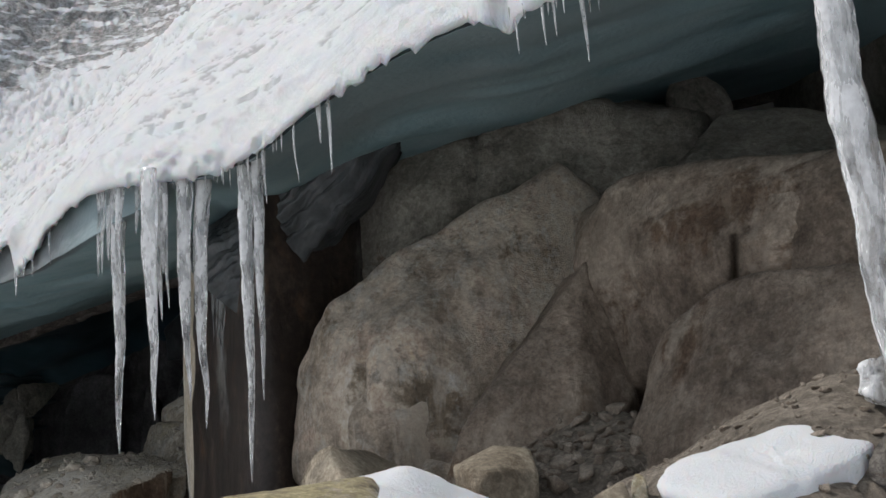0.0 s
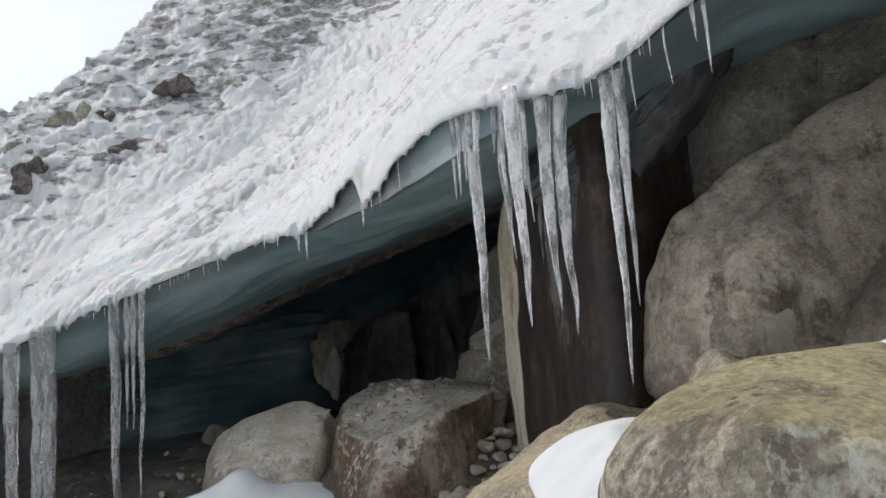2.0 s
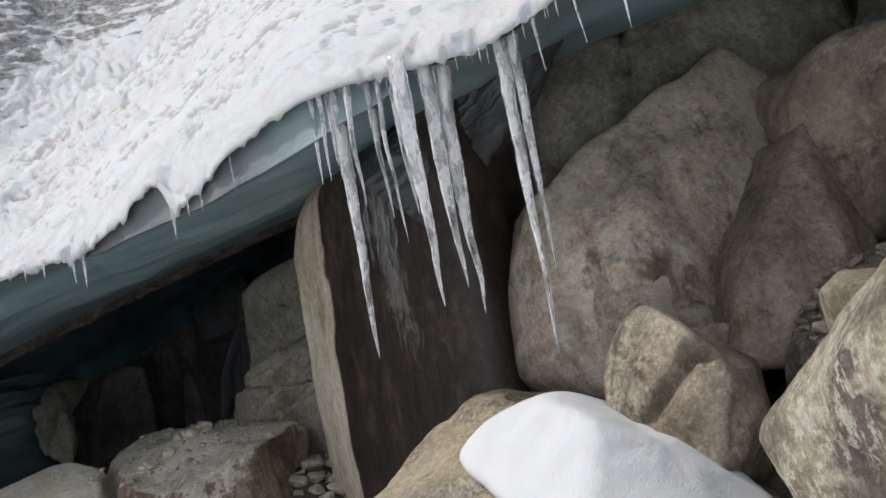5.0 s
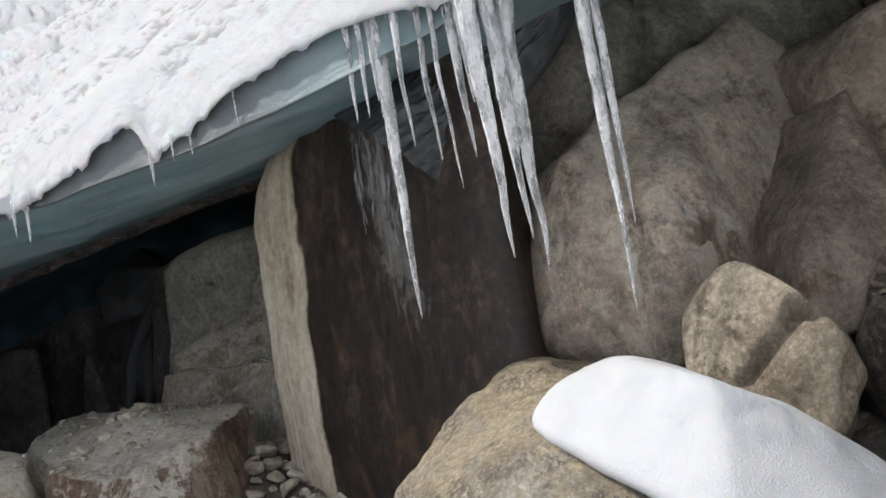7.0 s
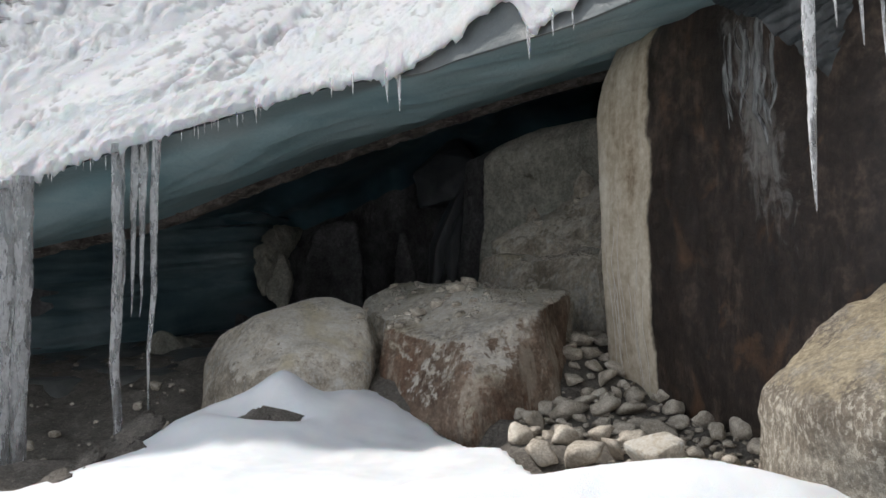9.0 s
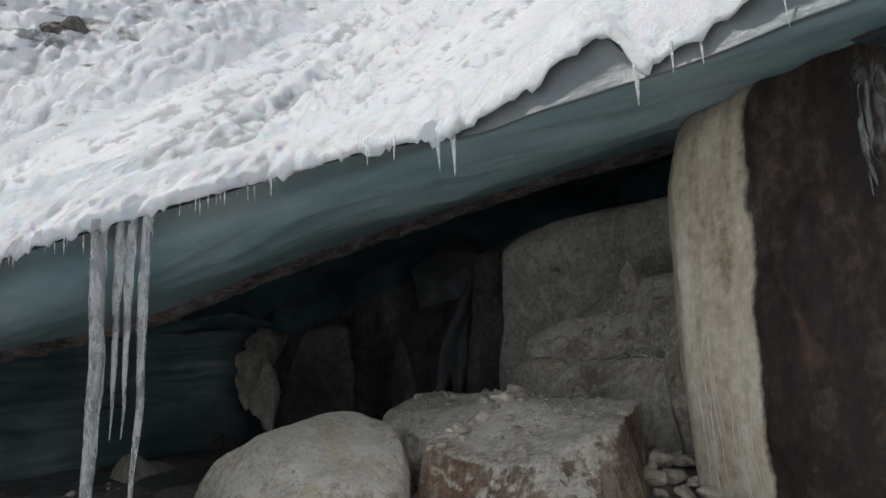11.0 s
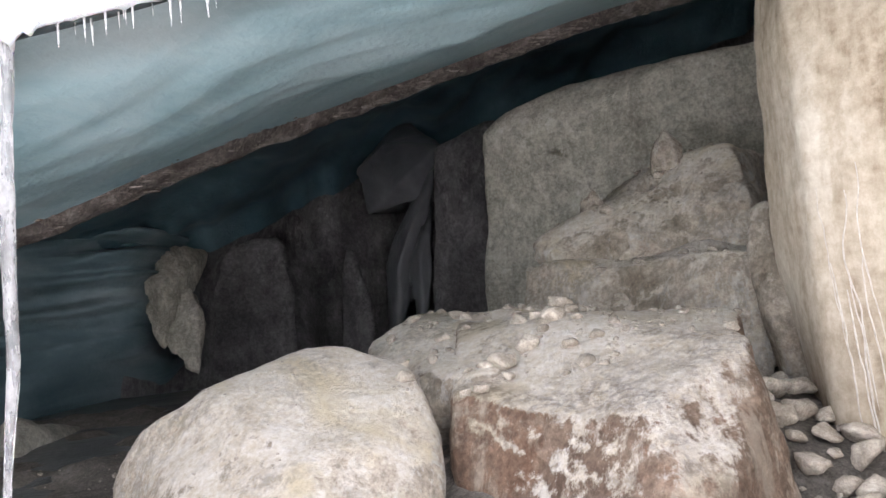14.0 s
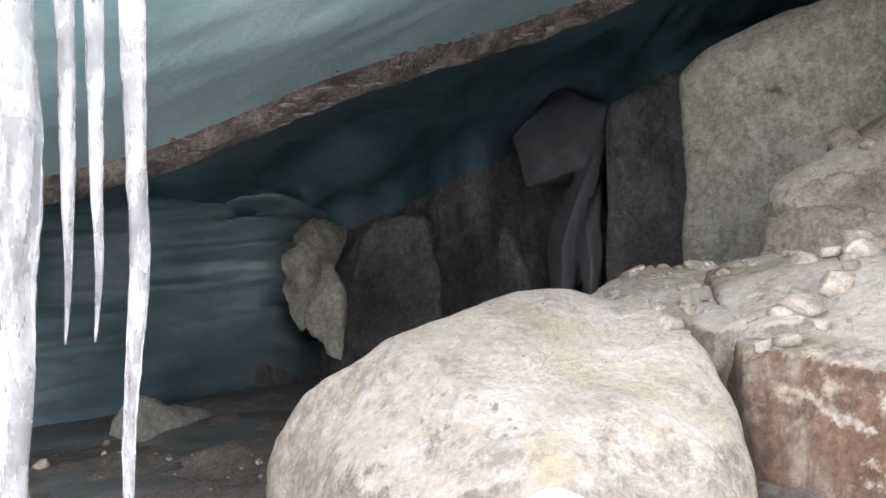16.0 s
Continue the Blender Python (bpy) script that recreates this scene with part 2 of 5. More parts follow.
def ice_wall_material(name, pale, mid, deep, rough=0.35, milky=False, stretch=(0.25, 0.8, 2.6), clouded=0.5):
    """Glacier ice: layers of clear and milky ice that lie along the sheet, melt-smoothed; milky ice close to the snow."""
    m, n, l, b = material(name)
    co = object_co(n)
    layers = tex(n, l, co, 3.0, 6, 0.6, 0.5, stretch)
    cloud, fine = tex(n, l, co, 1.1, 5, 0.55, 0.4), tex(n, l, co, 30, 5, 0.6)
    base = ramp(n, l, mix(n, l, clouded, layers, cloud), [(0.34, deep), (0.5, mid), (0.68, pale)])
    if milky:
        a = n.new("ShaderNodeAttribute")
        a.attribute_name = "snow_ice"
        milk = mix(n, l, grey(n, l, cloud, 0.35, 0.65), (0.09, 0.108, 0.113), (0.145, 0.152, 0.15))
        wavy = maths(n, l, "ADD", a.outputs["Fac"], maths(n, l, "MULTIPLY", maths(n, l, "SUBTRACT", layers, 0.5), 0.2))
        base = mix(n, l, grey(n, l, wavy, 0.12, 0.8), base, mix(n, l, 0.4, milk, ramp(n, l, fine, [(0.3, (0.4, 0.4, 0.4)), (0.7, (0.62, 0.62, 0.62))]), "OVERLAY"))
    l.new(base, b.inputs["Base Color"])
    b.inputs["Roughness"].default_value, b.inputs["IOR"].default_value = rough, 1.31
    bump(n, l, b, mix(n, l, 0.3, layers, fine), 0.35, 0.05)
    return m


def icicle_material(name, white, cloud):
    m, n, l, b = material(name)
    co = object_co(n)
    milk = grey(n, l, tex(n, l, co, 22, 4, 0.6, 0.2, (1, 1, 0.22)), 0.36, 0.6)
    bubbles = grey(n, l, tex(n, l, co, 60, 4, 0.65, 0.3, (1, 1, 0.6)), 0.38, 0.58)
    l.new(maths(n, l, "ADD", white, maths(n, l, "MULTIPLY", bubbles, 0.2)), b.inputs["Base Color"])
    b.inputs["IOR"].default_value = 1.31
    l.new(maths(n, l, "SUBTRACT", 0.93, maths(n, l, "MULTIPLY", milk, cloud)), b.inputs["Transmission Weight"])
    l.new(maths(n, l, "ADD", 0.08, maths(n, l, "MULTIPLY", milk, 0.3)), b.inputs["Roughness"])
    bump(n, l, b, tex(n, l, co, 45, 3, 0.5, 0, (1, 1, 0.5)), 0.2, 0.008)
    return m


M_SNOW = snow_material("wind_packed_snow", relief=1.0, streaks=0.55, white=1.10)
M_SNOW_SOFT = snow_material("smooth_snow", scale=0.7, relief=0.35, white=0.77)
# darker copy of the soft snow: weaker sunlight on the caps, as colour
M_SNOW_CAP = snow_material("dimmed_snow", scale=0.7, relief=0.5, white=0.61)
M_HILL = snow_material("dirty_hill_snow", dirt=0.85, dirt_colour=(0.085, 0.082, 0.078), scale=0.8, relief=0.8, streaks=0.35, white=0.84)
M_ICE = ice_wall_material("glacier_ice", (0.285, 0.365, 0.38), (0.215, 0.31, 0.33), (0.13, 0.222, 0.243), rough=0.45, milky=True)
# ice deep in the cave, with the cave's shade put into its colour
M_ICE_SHADED = ice_wall_material("shaded_cave_ice", (0.13, 0.215, 0.245), (0.066, 0.125, 0.15), (0.032, 0.062, 0.078), stretch=(0.5, 0.5, 1.2), clouded=0.7)
M_ICE_MILKY = ice_wall_material("milky_layered_ice", (0.215, 0.265, 0.275), (0.095, 0.145, 0.158), (0.045, 0.082, 0.095), stretch=(0.4, 0.4, 1.3), clouded=0.6)
M_ICE_DARK = ice_wall_material("dark_grey_ice", (0.17, 0.178, 0.182), (0.095, 0.10, 0.104), (0.05, 0.054, 0.057), stretch=(0.9, 0.9, 0.5), clouded=0.6)
M_ICE_APRON = ice_wall_material("combed_grey_ice", (0.13, 0.138, 0.142), (0.06, 0.065, 0.068), (0.025, 0.028, 0.03), rough=0.3, stretch=(2.2, 2.2, 1.0), clouded=0.35)
M_ICE_FLOOR = ice_wall_material("silty_floor_ice", (0.19, 0.19, 0.178), (0.115, 0.118, 0.112), (0.07, 0.073, 0.071), rough=0.3, stretch=(0.5, 1.6, 1.0), clouded=0.3)
M_ICICLE = icicle_material("milky_icicle_ice", 0.65, 0.54)
# clearer, and dimmed in colour so the left icicles look less brightly lit
M_ICICLE_DIM = icicle_material("dimmed_clear_ice", 0.42, 0.36)
M_BAND = rock_material("frozen_silt", (0.095, 0.08, 0.073), (0.175, 0.15, 0.136), (0.36, 0.32, 0.285), dust=0.0, size=0.3, stain_at=0.7)
M_BAND_GRIT = rock_material("pale_grit", (0.11, 0.094, 0.084), (0.21, 0.182, 0.162), (0.40, 0.355, 0.315), dust=0.0, size=0.2, cracks=0.0, relief=0.012)
M_WALL = rock_material("brown_bedrock", (0.31, 0.25, 0.192), (0.56, 0.465, 0.365), (0.74, 0.64, 0.52), crust=0.5, dust=0.3, drips=0.55, gritty=0.35, stain=(0.20, 0.15, 0.10), stain_at=0.54)
M_PALE = rock_material("dusty_pale_rock", (0.31, 0.26, 0.20), (0.53, 0.465, 0.375), (0.70, 0.635, 0.53), crust=0.7, dust=0.9, dust_colour=(0.73, 0.67, 0.575), flat=0.38, gritty=0.6, veins=16.0, tint=(0.66, 0.575, 0.41))
M_RUST = rock_material("rust_fronted_rock", (0.15, 0.10, 0.072), (0.29, 0.21, 0.155), (0.58, 0.50, 0.40), stain=(0.19, 0.105, 0.066), stain_at=0.5, crust=0.32, spread=0.42, dust=0.95, dust_colour=(0.73, 0.67, 0.575), flat=0.38, drips=0.5, gritty=0.6, veins=18.0, tint=(0.64, 0.565, 0.43))
M_YELLOW = rock_material("crusted_yellow_rock", (0.12, 0.098, 0.08), (0.20, 0.17, 0.138), (0.50, 0.465, 0.40), stain=(0.08, 0.062, 0.05), stain_at=0.57, crust=1.0, dust=0.9, dust_colour=(0.47, 0.39, 0.265), veins=19.0, flat=1.45, spread=0.12, gritty=0.35)
M_LICHEN = rock_material("lichen_topped_rock", (0.20, 0.16, 0.125), (0.46, 0.395, 0.295), (0.64, 0.575, 0.455), stain=(0.13, 0.095, 0.085), stain_at=0.50, crust=0.8, dust=0.9, dust_colour=(0.46, 0.395, 0.225), flat=0.66, spread=0.3, veins=22.0, gritty=0.9, size=0.6)
M_YELLOW = rock_material("crusted_yellow_rock", (0.16, 0.13, 0.10), (0.27, 0.23, 0.18), (0.47, 0.43, 0.36), stain=(0.09, 0.07, 0.055), stain_at=0.58, crust=0.9, dust=0.85, dust_colour=(0.44, 0.365, 0.245), veins=44.0, flat=0.62, spread=0.25, gritty=0.55)
M_HOLED = rock_material("dusty_tan_rock", (0.20, 0.16, 0.115), (0.41, 0.345, 0.26), (0.56, 0.485, 0.375), stain=(0.10, 0.075, 0.05), stain_at=0.57, crust=0.35, dust=0.5, dust_colour=(0.38, 0.33, 0.25), flat=0.6, gritty=0.5, size=0.6)
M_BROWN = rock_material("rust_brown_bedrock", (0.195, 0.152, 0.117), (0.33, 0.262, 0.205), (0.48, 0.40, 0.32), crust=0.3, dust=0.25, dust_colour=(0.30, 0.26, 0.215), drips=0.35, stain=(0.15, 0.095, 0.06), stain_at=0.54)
M_CAVE = rock_material("grey_green_bedrock", (0.155, 0.145, 0.12), (0.255, 0.24, 0.20), (0.38, 0.355, 0.30), crust=0.3, dust=0.2)
M_DIRT = rock_material("gritty_dirt", (0.075, 0.062, 0.05), (0.15, 0.128, 0.104), (0.32, 0.28, 0.235), crust=0.7, dust=0.4, dust_colour=(0.36, 0.31, 0.25), veins=34.0, spread=0.3, gritty=0.6)
M_COBBLE = rock_material("cobble_stone", (0.29, 0.25, 0.20), (0.45, 0.395, 0.325), (0.60, 0.54, 0.455), dust=0.25, crust=0.15, size=3.0, stain_at=0.8, vary=True, cracks=0.0, relief=0.012)
M_CHIP = rock_material("brown_rock_chip", (0.14, 0.11, 0.085), (0.23, 0.185, 0.145), (0.33, 0.28, 0.23), dust=0.3, crust=0.15, size=3.0, stain_at=0.8, vary=True, cracks=0.0, relief=0.012)
M_GRAVEL = rock_material("grey_gravel", (0.06, 0.055, 0.05), (0.115, 0.10, 0.09), (0.22, 0.20, 0.18), dust=0.3, size=0.25)
# low tones: the gloom at the cave's back is part of this colour
M_SHADED_ROCK = rock_material("shaded_cave_rock", (0.09, 0.088, 0.088), (0.14, 0.137, 0.137), (0.21, 0.206, 0.204), stain=(0.06, 0.06, 0.062), stain_at=0.7, dust=0.2, dust_colour=(0.24, 0.24, 0.24), drips=0.3)
M_GREYSLAB = rock_material("grey_green_slab", (0.33, 0.315, 0.26), (0.45, 0.435, 0.365), (0.57, 0.55, 0.47), stain=(0.13, 0.12, 0.085), crust=0.3, dust=0.3)


def wet_slab_material():
    """The great slab: dry pale stone on its outer edge, wet dark stone with frozen runs over the rest of the face."""
    m, n, l, b = material("wet_stained_slab")
    co = n.new("ShaderNodeNewGeometry").outputs["Position"]
    xyz = n.new("ShaderNodeSeparateXYZ")
    l.new(co, xyz.inputs[0])
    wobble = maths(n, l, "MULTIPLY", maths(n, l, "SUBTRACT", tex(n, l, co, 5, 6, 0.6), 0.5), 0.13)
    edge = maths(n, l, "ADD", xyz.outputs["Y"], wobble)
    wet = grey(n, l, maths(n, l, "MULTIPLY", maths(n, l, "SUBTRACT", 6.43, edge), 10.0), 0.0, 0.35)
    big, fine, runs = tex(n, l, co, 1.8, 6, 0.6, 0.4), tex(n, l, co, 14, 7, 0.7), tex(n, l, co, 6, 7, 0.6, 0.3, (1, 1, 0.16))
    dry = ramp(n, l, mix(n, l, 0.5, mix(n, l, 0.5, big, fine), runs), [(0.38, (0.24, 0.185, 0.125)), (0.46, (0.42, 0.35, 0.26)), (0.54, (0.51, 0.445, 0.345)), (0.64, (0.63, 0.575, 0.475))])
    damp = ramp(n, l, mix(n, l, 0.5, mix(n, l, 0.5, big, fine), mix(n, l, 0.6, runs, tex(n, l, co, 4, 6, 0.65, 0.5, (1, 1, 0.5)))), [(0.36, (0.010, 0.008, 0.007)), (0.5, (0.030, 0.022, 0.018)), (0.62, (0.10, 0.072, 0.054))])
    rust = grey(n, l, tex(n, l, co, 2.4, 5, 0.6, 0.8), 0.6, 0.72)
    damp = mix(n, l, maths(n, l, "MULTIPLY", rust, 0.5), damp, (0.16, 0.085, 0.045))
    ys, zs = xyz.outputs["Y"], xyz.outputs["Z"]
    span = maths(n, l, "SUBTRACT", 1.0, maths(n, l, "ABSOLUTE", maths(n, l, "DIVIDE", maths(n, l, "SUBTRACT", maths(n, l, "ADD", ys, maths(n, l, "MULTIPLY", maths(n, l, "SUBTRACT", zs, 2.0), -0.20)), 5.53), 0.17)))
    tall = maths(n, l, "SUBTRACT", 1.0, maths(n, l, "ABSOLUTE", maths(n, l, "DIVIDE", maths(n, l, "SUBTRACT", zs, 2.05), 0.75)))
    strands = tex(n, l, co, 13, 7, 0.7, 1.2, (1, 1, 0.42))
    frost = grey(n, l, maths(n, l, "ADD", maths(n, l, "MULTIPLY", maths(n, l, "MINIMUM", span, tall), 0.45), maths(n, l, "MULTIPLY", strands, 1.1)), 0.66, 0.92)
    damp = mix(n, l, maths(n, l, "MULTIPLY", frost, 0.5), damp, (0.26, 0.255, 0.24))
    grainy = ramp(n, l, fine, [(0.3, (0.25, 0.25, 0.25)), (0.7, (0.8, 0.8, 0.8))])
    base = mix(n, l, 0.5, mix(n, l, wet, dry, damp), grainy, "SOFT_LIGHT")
    l.new(base, b.inputs["Base Color"])
    l.new(maths(n, l, "SUBTRACT", 0.9, maths(n, l, "MULTIPLY", wet, 0.4)), b.inputs["Roughness"])
    b.inputs["Specular IOR Level"].default_value = 0.3
    bump(n, l, b, mix(n, l, 0.5, fine, runs), 0.6, 0.03)
    return m


M_SLAB = wet_slab_material()


# ---- builders ----
def mesh_object(name, verts, faces, mat, parent=None, at=(0, 0, 0), label=""):
    me = bpy.data.meshes.new(name)
    v = np.asarray(verts, float) - np.asarray(at, float)
    me.from_pydata(v.tolist(), [], faces if isinstance(faces, list) else faces.tolist())
    me.shade_smooth()
    me.materials.append(mat)
    ob = new(name, me)
    ob.location = at
    if parent:
        ob.parent = parent
        ob.matrix_parent_inverse = Matrix.Translation(-parent.location)
    if label:
        ob["label"] = label
    return ob


def empty(name, at, label, category, group="", kind=""):
    return tagged(place_at(new(name), at), label, category, group, kind)


def place_at(ob, at):
    ob.location = at
    return ob


def sphere(level):
    bm = bmesh.new()
    bmesh.ops.create_icosphere(bm, subdivisions=level, radius=1.0)
    bm.verts.ensure_lookup_table()
    v = np.array([x.co[:] for x in bm.verts])
    f = [[w.index for w in x.verts] for x in bm.faces]
    bm.free()
    return v / np.linalg.norm(v, axis=1)[:, None], f


SPHERES = {k: sphere(k) for k in (2, 3, 4, 5, 6, 7)}


def hull_planes(corners):
    bm = bmesh.new()
    for c in corners:
        bm.verts.new(c)
    bmesh.ops.convex_hull(bm, input=bm.verts)
    bm.normal_update()
    planes = []
    for f in bm.faces:
        nrm = np.array(f.normal)
        off = float(nrm @ np.array(f.verts[0].co))
        if f.calc_area() > 1e-6 and not any(nrm @ q[:3] > 0.995 for q in planes):
            planes.append(np.array([*nrm, off]))
    bm.free()
    return np.array(planes)


def boulder_shape(corners, level=5, sharp=14, rough=0.03, scale=1.0, seed=0, crackle=0.5, ledge=0.0, grooves=()):
    """A worn block with the given corners: its hull with rounded edges, dents, chips and fine relief."""
    c = np.asarray(corners, float)
    mid = c.mean(axis=0)
    planes = hull_planes(c - mid)
    d, faces = SPHERES[level]
    s = np.clip(d @ planes[:, :3].T, 0, None) / np.clip(planes[:, 3], 1e-3, None)
    r = (s ** sharp).sum(axis=1) ** (-1 / sharp)
    v = d * (r * 1.02)[:, None]
    q = v / scale + seed * 3.7
    lift = fbm(q * 1.5, 3, seed) * 1.6 + fbm(q * 5, 4, seed + 9) * 0.55
    ridge = 1 - np.abs(vnoise(q * 2.6 + 0.6 * fbm(q * 3, 2, seed + 3)[:, None], seed + 5))
    lift = lift - crackle * np.clip((ridge - 0.86) / 0.14, 0, 1) ** 2
    if ledge:
        lift = lift + ledge * (np.mod(v[:, 2] / 0.21 + fbm(q * 1.2, 2, seed + 4), 1.0) - 0.5)
    v = v + d * (lift * rough)[:, None]
    for a, e, width, depth in grooves:
        a, e = np.array(a) - mid, np.array(e) - mid
        k = np.clip((v - a) @ (e - a) / ((e - a) @ (e - a)), 0, 1)
        off = v - (a + k[:, None] * (e - a)) + 0.012 * fbm(v * 14, 2, seed)[:, None]
        off = off - (off * d).sum(axis=1)[:, None] * d
        v = v - d * (depth * np.exp(-(np.linalg.norm(off, axis=1) / width) ** 2))[:, None]
    return v + mid, faces, mid


def rock(name, corners, mat, label, category="rock", parent=None, group="", **shape):
    v, f, mid = boulder_shape(corners, **shape)
    base = (mid[0], mid[1], v[:, 2].min())
    ob = mesh_object(name, v, f, mat, parent, base)
    return tagged(ob, label, "" if parent else category, group)


def sheet(name, xs, ys, zs, mat, parent=None, label="", flip=False):
    """A grid surface from three equal arrays of places."""
    a, b = xs.shape
    k = np.arange(a * b).reshape(a, b)
    quads = np.stack([k[:-1, :-1], k[1:, :-1], k[1:, 1:], k[:-1, 1:]], -1).reshape(-1, 4)
    if flip:
        quads = quads[:, ::-1]
    return mesh_object(name, np.stack([xs.ravel(), ys.ravel(), zs.ravel()], 1), quads, mat, parent, (0, 0, 0), label)


# ---- the glacier's lip, in plan and height ----
LIP_X = [-14, -9, -7, -5.8, -5.2, -4.6, -4.16, -3.65, -3.3, -3.0, -2.72, -2.58, -2.48, -2.3, -2.04, -1.7, -1.3, -1.0, -0.72, -0.5, -0.22, 0.1, 0.4, 1.0, 2.0, 4.0]
LIP_Z = [0.9, 1.2, 1.5, 1.79, 2.0, 2.21, 2.38, 2.47, 2.47, 2.52, 2.64, 2.66, 2.50, 2.53, 2.61, 2.65, 2.62, 2.60, 2.62, 2.70, 2.78, 2.80, 2.77, 2.85, 2.95, 3.1]
PLAN_X = [-14, -9, -7, -5.6, -4.72, -4.16, -3.23, -2.5, -1.61, -0.85, -0.38, 0.25, 1.05, 2.0, 4.0]
PLAN_Y = [5.5, 5.8, 6.0, 6.1, 6.28, 6.5, 6.11, 5.38, 4.29, 3.77, 3.38, 2.77, 2.15, 1.4, 0.0]
EDGE_X = [-14, -4.0, -3.5, -3.2, -2.8, -2.5, -2.1, -1.8, -1.5, -1.2, -0.9, 4.0]
EDGE_Z = [3.0, 3.0, 2.60, 2.475, 2.47, 2.45, 2.435, 2.44, 2.50, 2.62, 3.2, 3.4]
BAND_X = [-14, -9, -7, -6.1, -5.2, -4.61, -3.55, -2.9, -2.1, -1.5, 0.0, 2.0, 4.0]
BAND_Y = [7.0, 7.2, 7.4, 7.6, 7.95, 8.12, 8.9, 8.85, 8.7, 8.8, 8.5, 7.6, 6.5]
BAND_Z = [0.8, 1.1, 1.4, 1.62, 1.86, 2.11, 2.60, 2.78, 2.97, 3.13, 3.5, 3.8, 3.9]


def lip_y(x):
    return spline(PLAN_X, PLAN_Y, x)


def lip_z(x):
    return spline(LIP_X, LIP_Z, x)


def lip_mean(x):
    """The edge's height with its notches evened out."""
    return sum(lip_z(np.asarray(x) + k) for k in np.linspace(-0.45, 0.45, 7)) / 7


def columns(lo, hi, step, far_lo, far_hi):
    inner = np.arange(lo, hi, step)
    return np.concatenate([np.linspace(far_lo, lo, 24)[:-1], inner, np.linspace(inner[-1], far_hi, 24)[1:]])


glacier = empty("glacier", (-2.5, 7.0, 2.0), "snow-covered glacier snout with blue overhanging ice edge", "glacier", kind="structure")


def build_snow_cover():
    x = columns(-7.4, 1.6, 0.018, -14, 4)
    d = np.concatenate([[0.30, 0.14, 0.05, 0.015, 0.0, -0.008, -0.004, 0.008], np.arange(0.024, 4.2, 0.02), np.linspace(4.3, 14, 20)])
    up = np.concatenate([[0.14, 0.07, 0.015, 0.0, 0.008, 0.026, 0.048, 0.068], 0.07 + 0.05 * np.clip((d[8:] - 0.03) / 0.15, 0, 1)])
    X, D = np.meshgrid(x, d, indexing="ij")
    U = np.broadcast_to(up, X.shape)
    left = smooth(-2.2, -4.4, X)
    gully = 1.0 + 0.65 * (X + 4.84)
    crest = spline([-14, -9, -7.2, -6.8, -6.4, -5.9, -5.0, -2, 4], [1.0, 1.6, 1.95, 2.15, 2.55, 3.4, 4.4, 4.6, 4.6], X)
    T = np.minimum(D, crest)
    rise = np.where(T > 0, T, 0) * (0.80 + 0.12 * left) + 0.45 * left * np.clip(T - gully, 0, None) - 0.7 * np.clip(D - crest, 0, None)
    Y = lip_y(X) + D
    Z = lip_z(X) + (lip_mean(X) - lip_z(X)) * smooth(0.0, 0.28, D) + U + rise
    p = np.stack([X.ravel(), Y.ravel(), Z.ravel()], 1)
    # the slope's own two ways: along the drawn-out pits, and across them
    along, across = 0.84 * X + 0.54 * D, 0.84 * D - 0.54 * X
    q = np.stack([along.ravel(), across.ravel(), X.ravel() * 0], 1)
    swell = fbm(p * 1.1, 3, 11).reshape(X.shape)
    calm = smooth(-0.30, 0.35, fbm(q * [0.8, 1.9, 1], 3, 57)).reshape(X.shape)
    streak = fbm(q * [2.0, 6.5, 1], 4, 21, 0.55).reshape(X.shape)
    bent = q + 0.03 * np.stack([streak.ravel(), fbm(q * 6, 2, 33), X.ravel() * 0], 1)
    puff = np.abs(vnoise(bent * [9.5, 15, 1], 31)) + 0.65 * np.abs(vnoise(bent * [19, 26, 1] + 3.1, 32))
    knobs = (puff - 0.5).reshape(X.shape)
    edge = smooth(0.35, 0.0, D)
    back = smooth(0.02, 0.35, D)
    hill = left * smooth(0.0, 0.3, D - gully)
    high = 0.12 + 0.88 * smooth(0.4, 1.6, D - gully)
    shelf = fbm(p * [4.2, 4.2, 9.5], 4, 51, 0.6).reshape(X.shape)
    Z = Z + 0.05 * swell * smooth(0, 0.5, D) + back * (0.2 + 0.8 * calm) * (1 - 0.7 * hill) * (0.036 * streak + 0.058 * knobs) + 0.028 * hill * shelf * high + 0.040 * hill * back * knobs
    Y = Y + edge * (0.016 * streak + 0.04 * knobs) - 0.036 * hill * shelf * high
    fringe = fbm(np.stack([X.ravel() * 13, X.ravel() * 0, U.ravel() * 3], 1), 4, 41, 0.65).reshape(X.shape)
    Z = Z - edge * smooth(0.06, 0.0, U) * np.clip(fringe + 0.15, 0, None) * 0.045
    # how deep each hollow lies, for the shade painted into it
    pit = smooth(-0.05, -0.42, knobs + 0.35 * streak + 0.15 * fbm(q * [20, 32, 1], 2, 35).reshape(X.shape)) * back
    return X, Y, Z, gully, D, left, along, across, pit


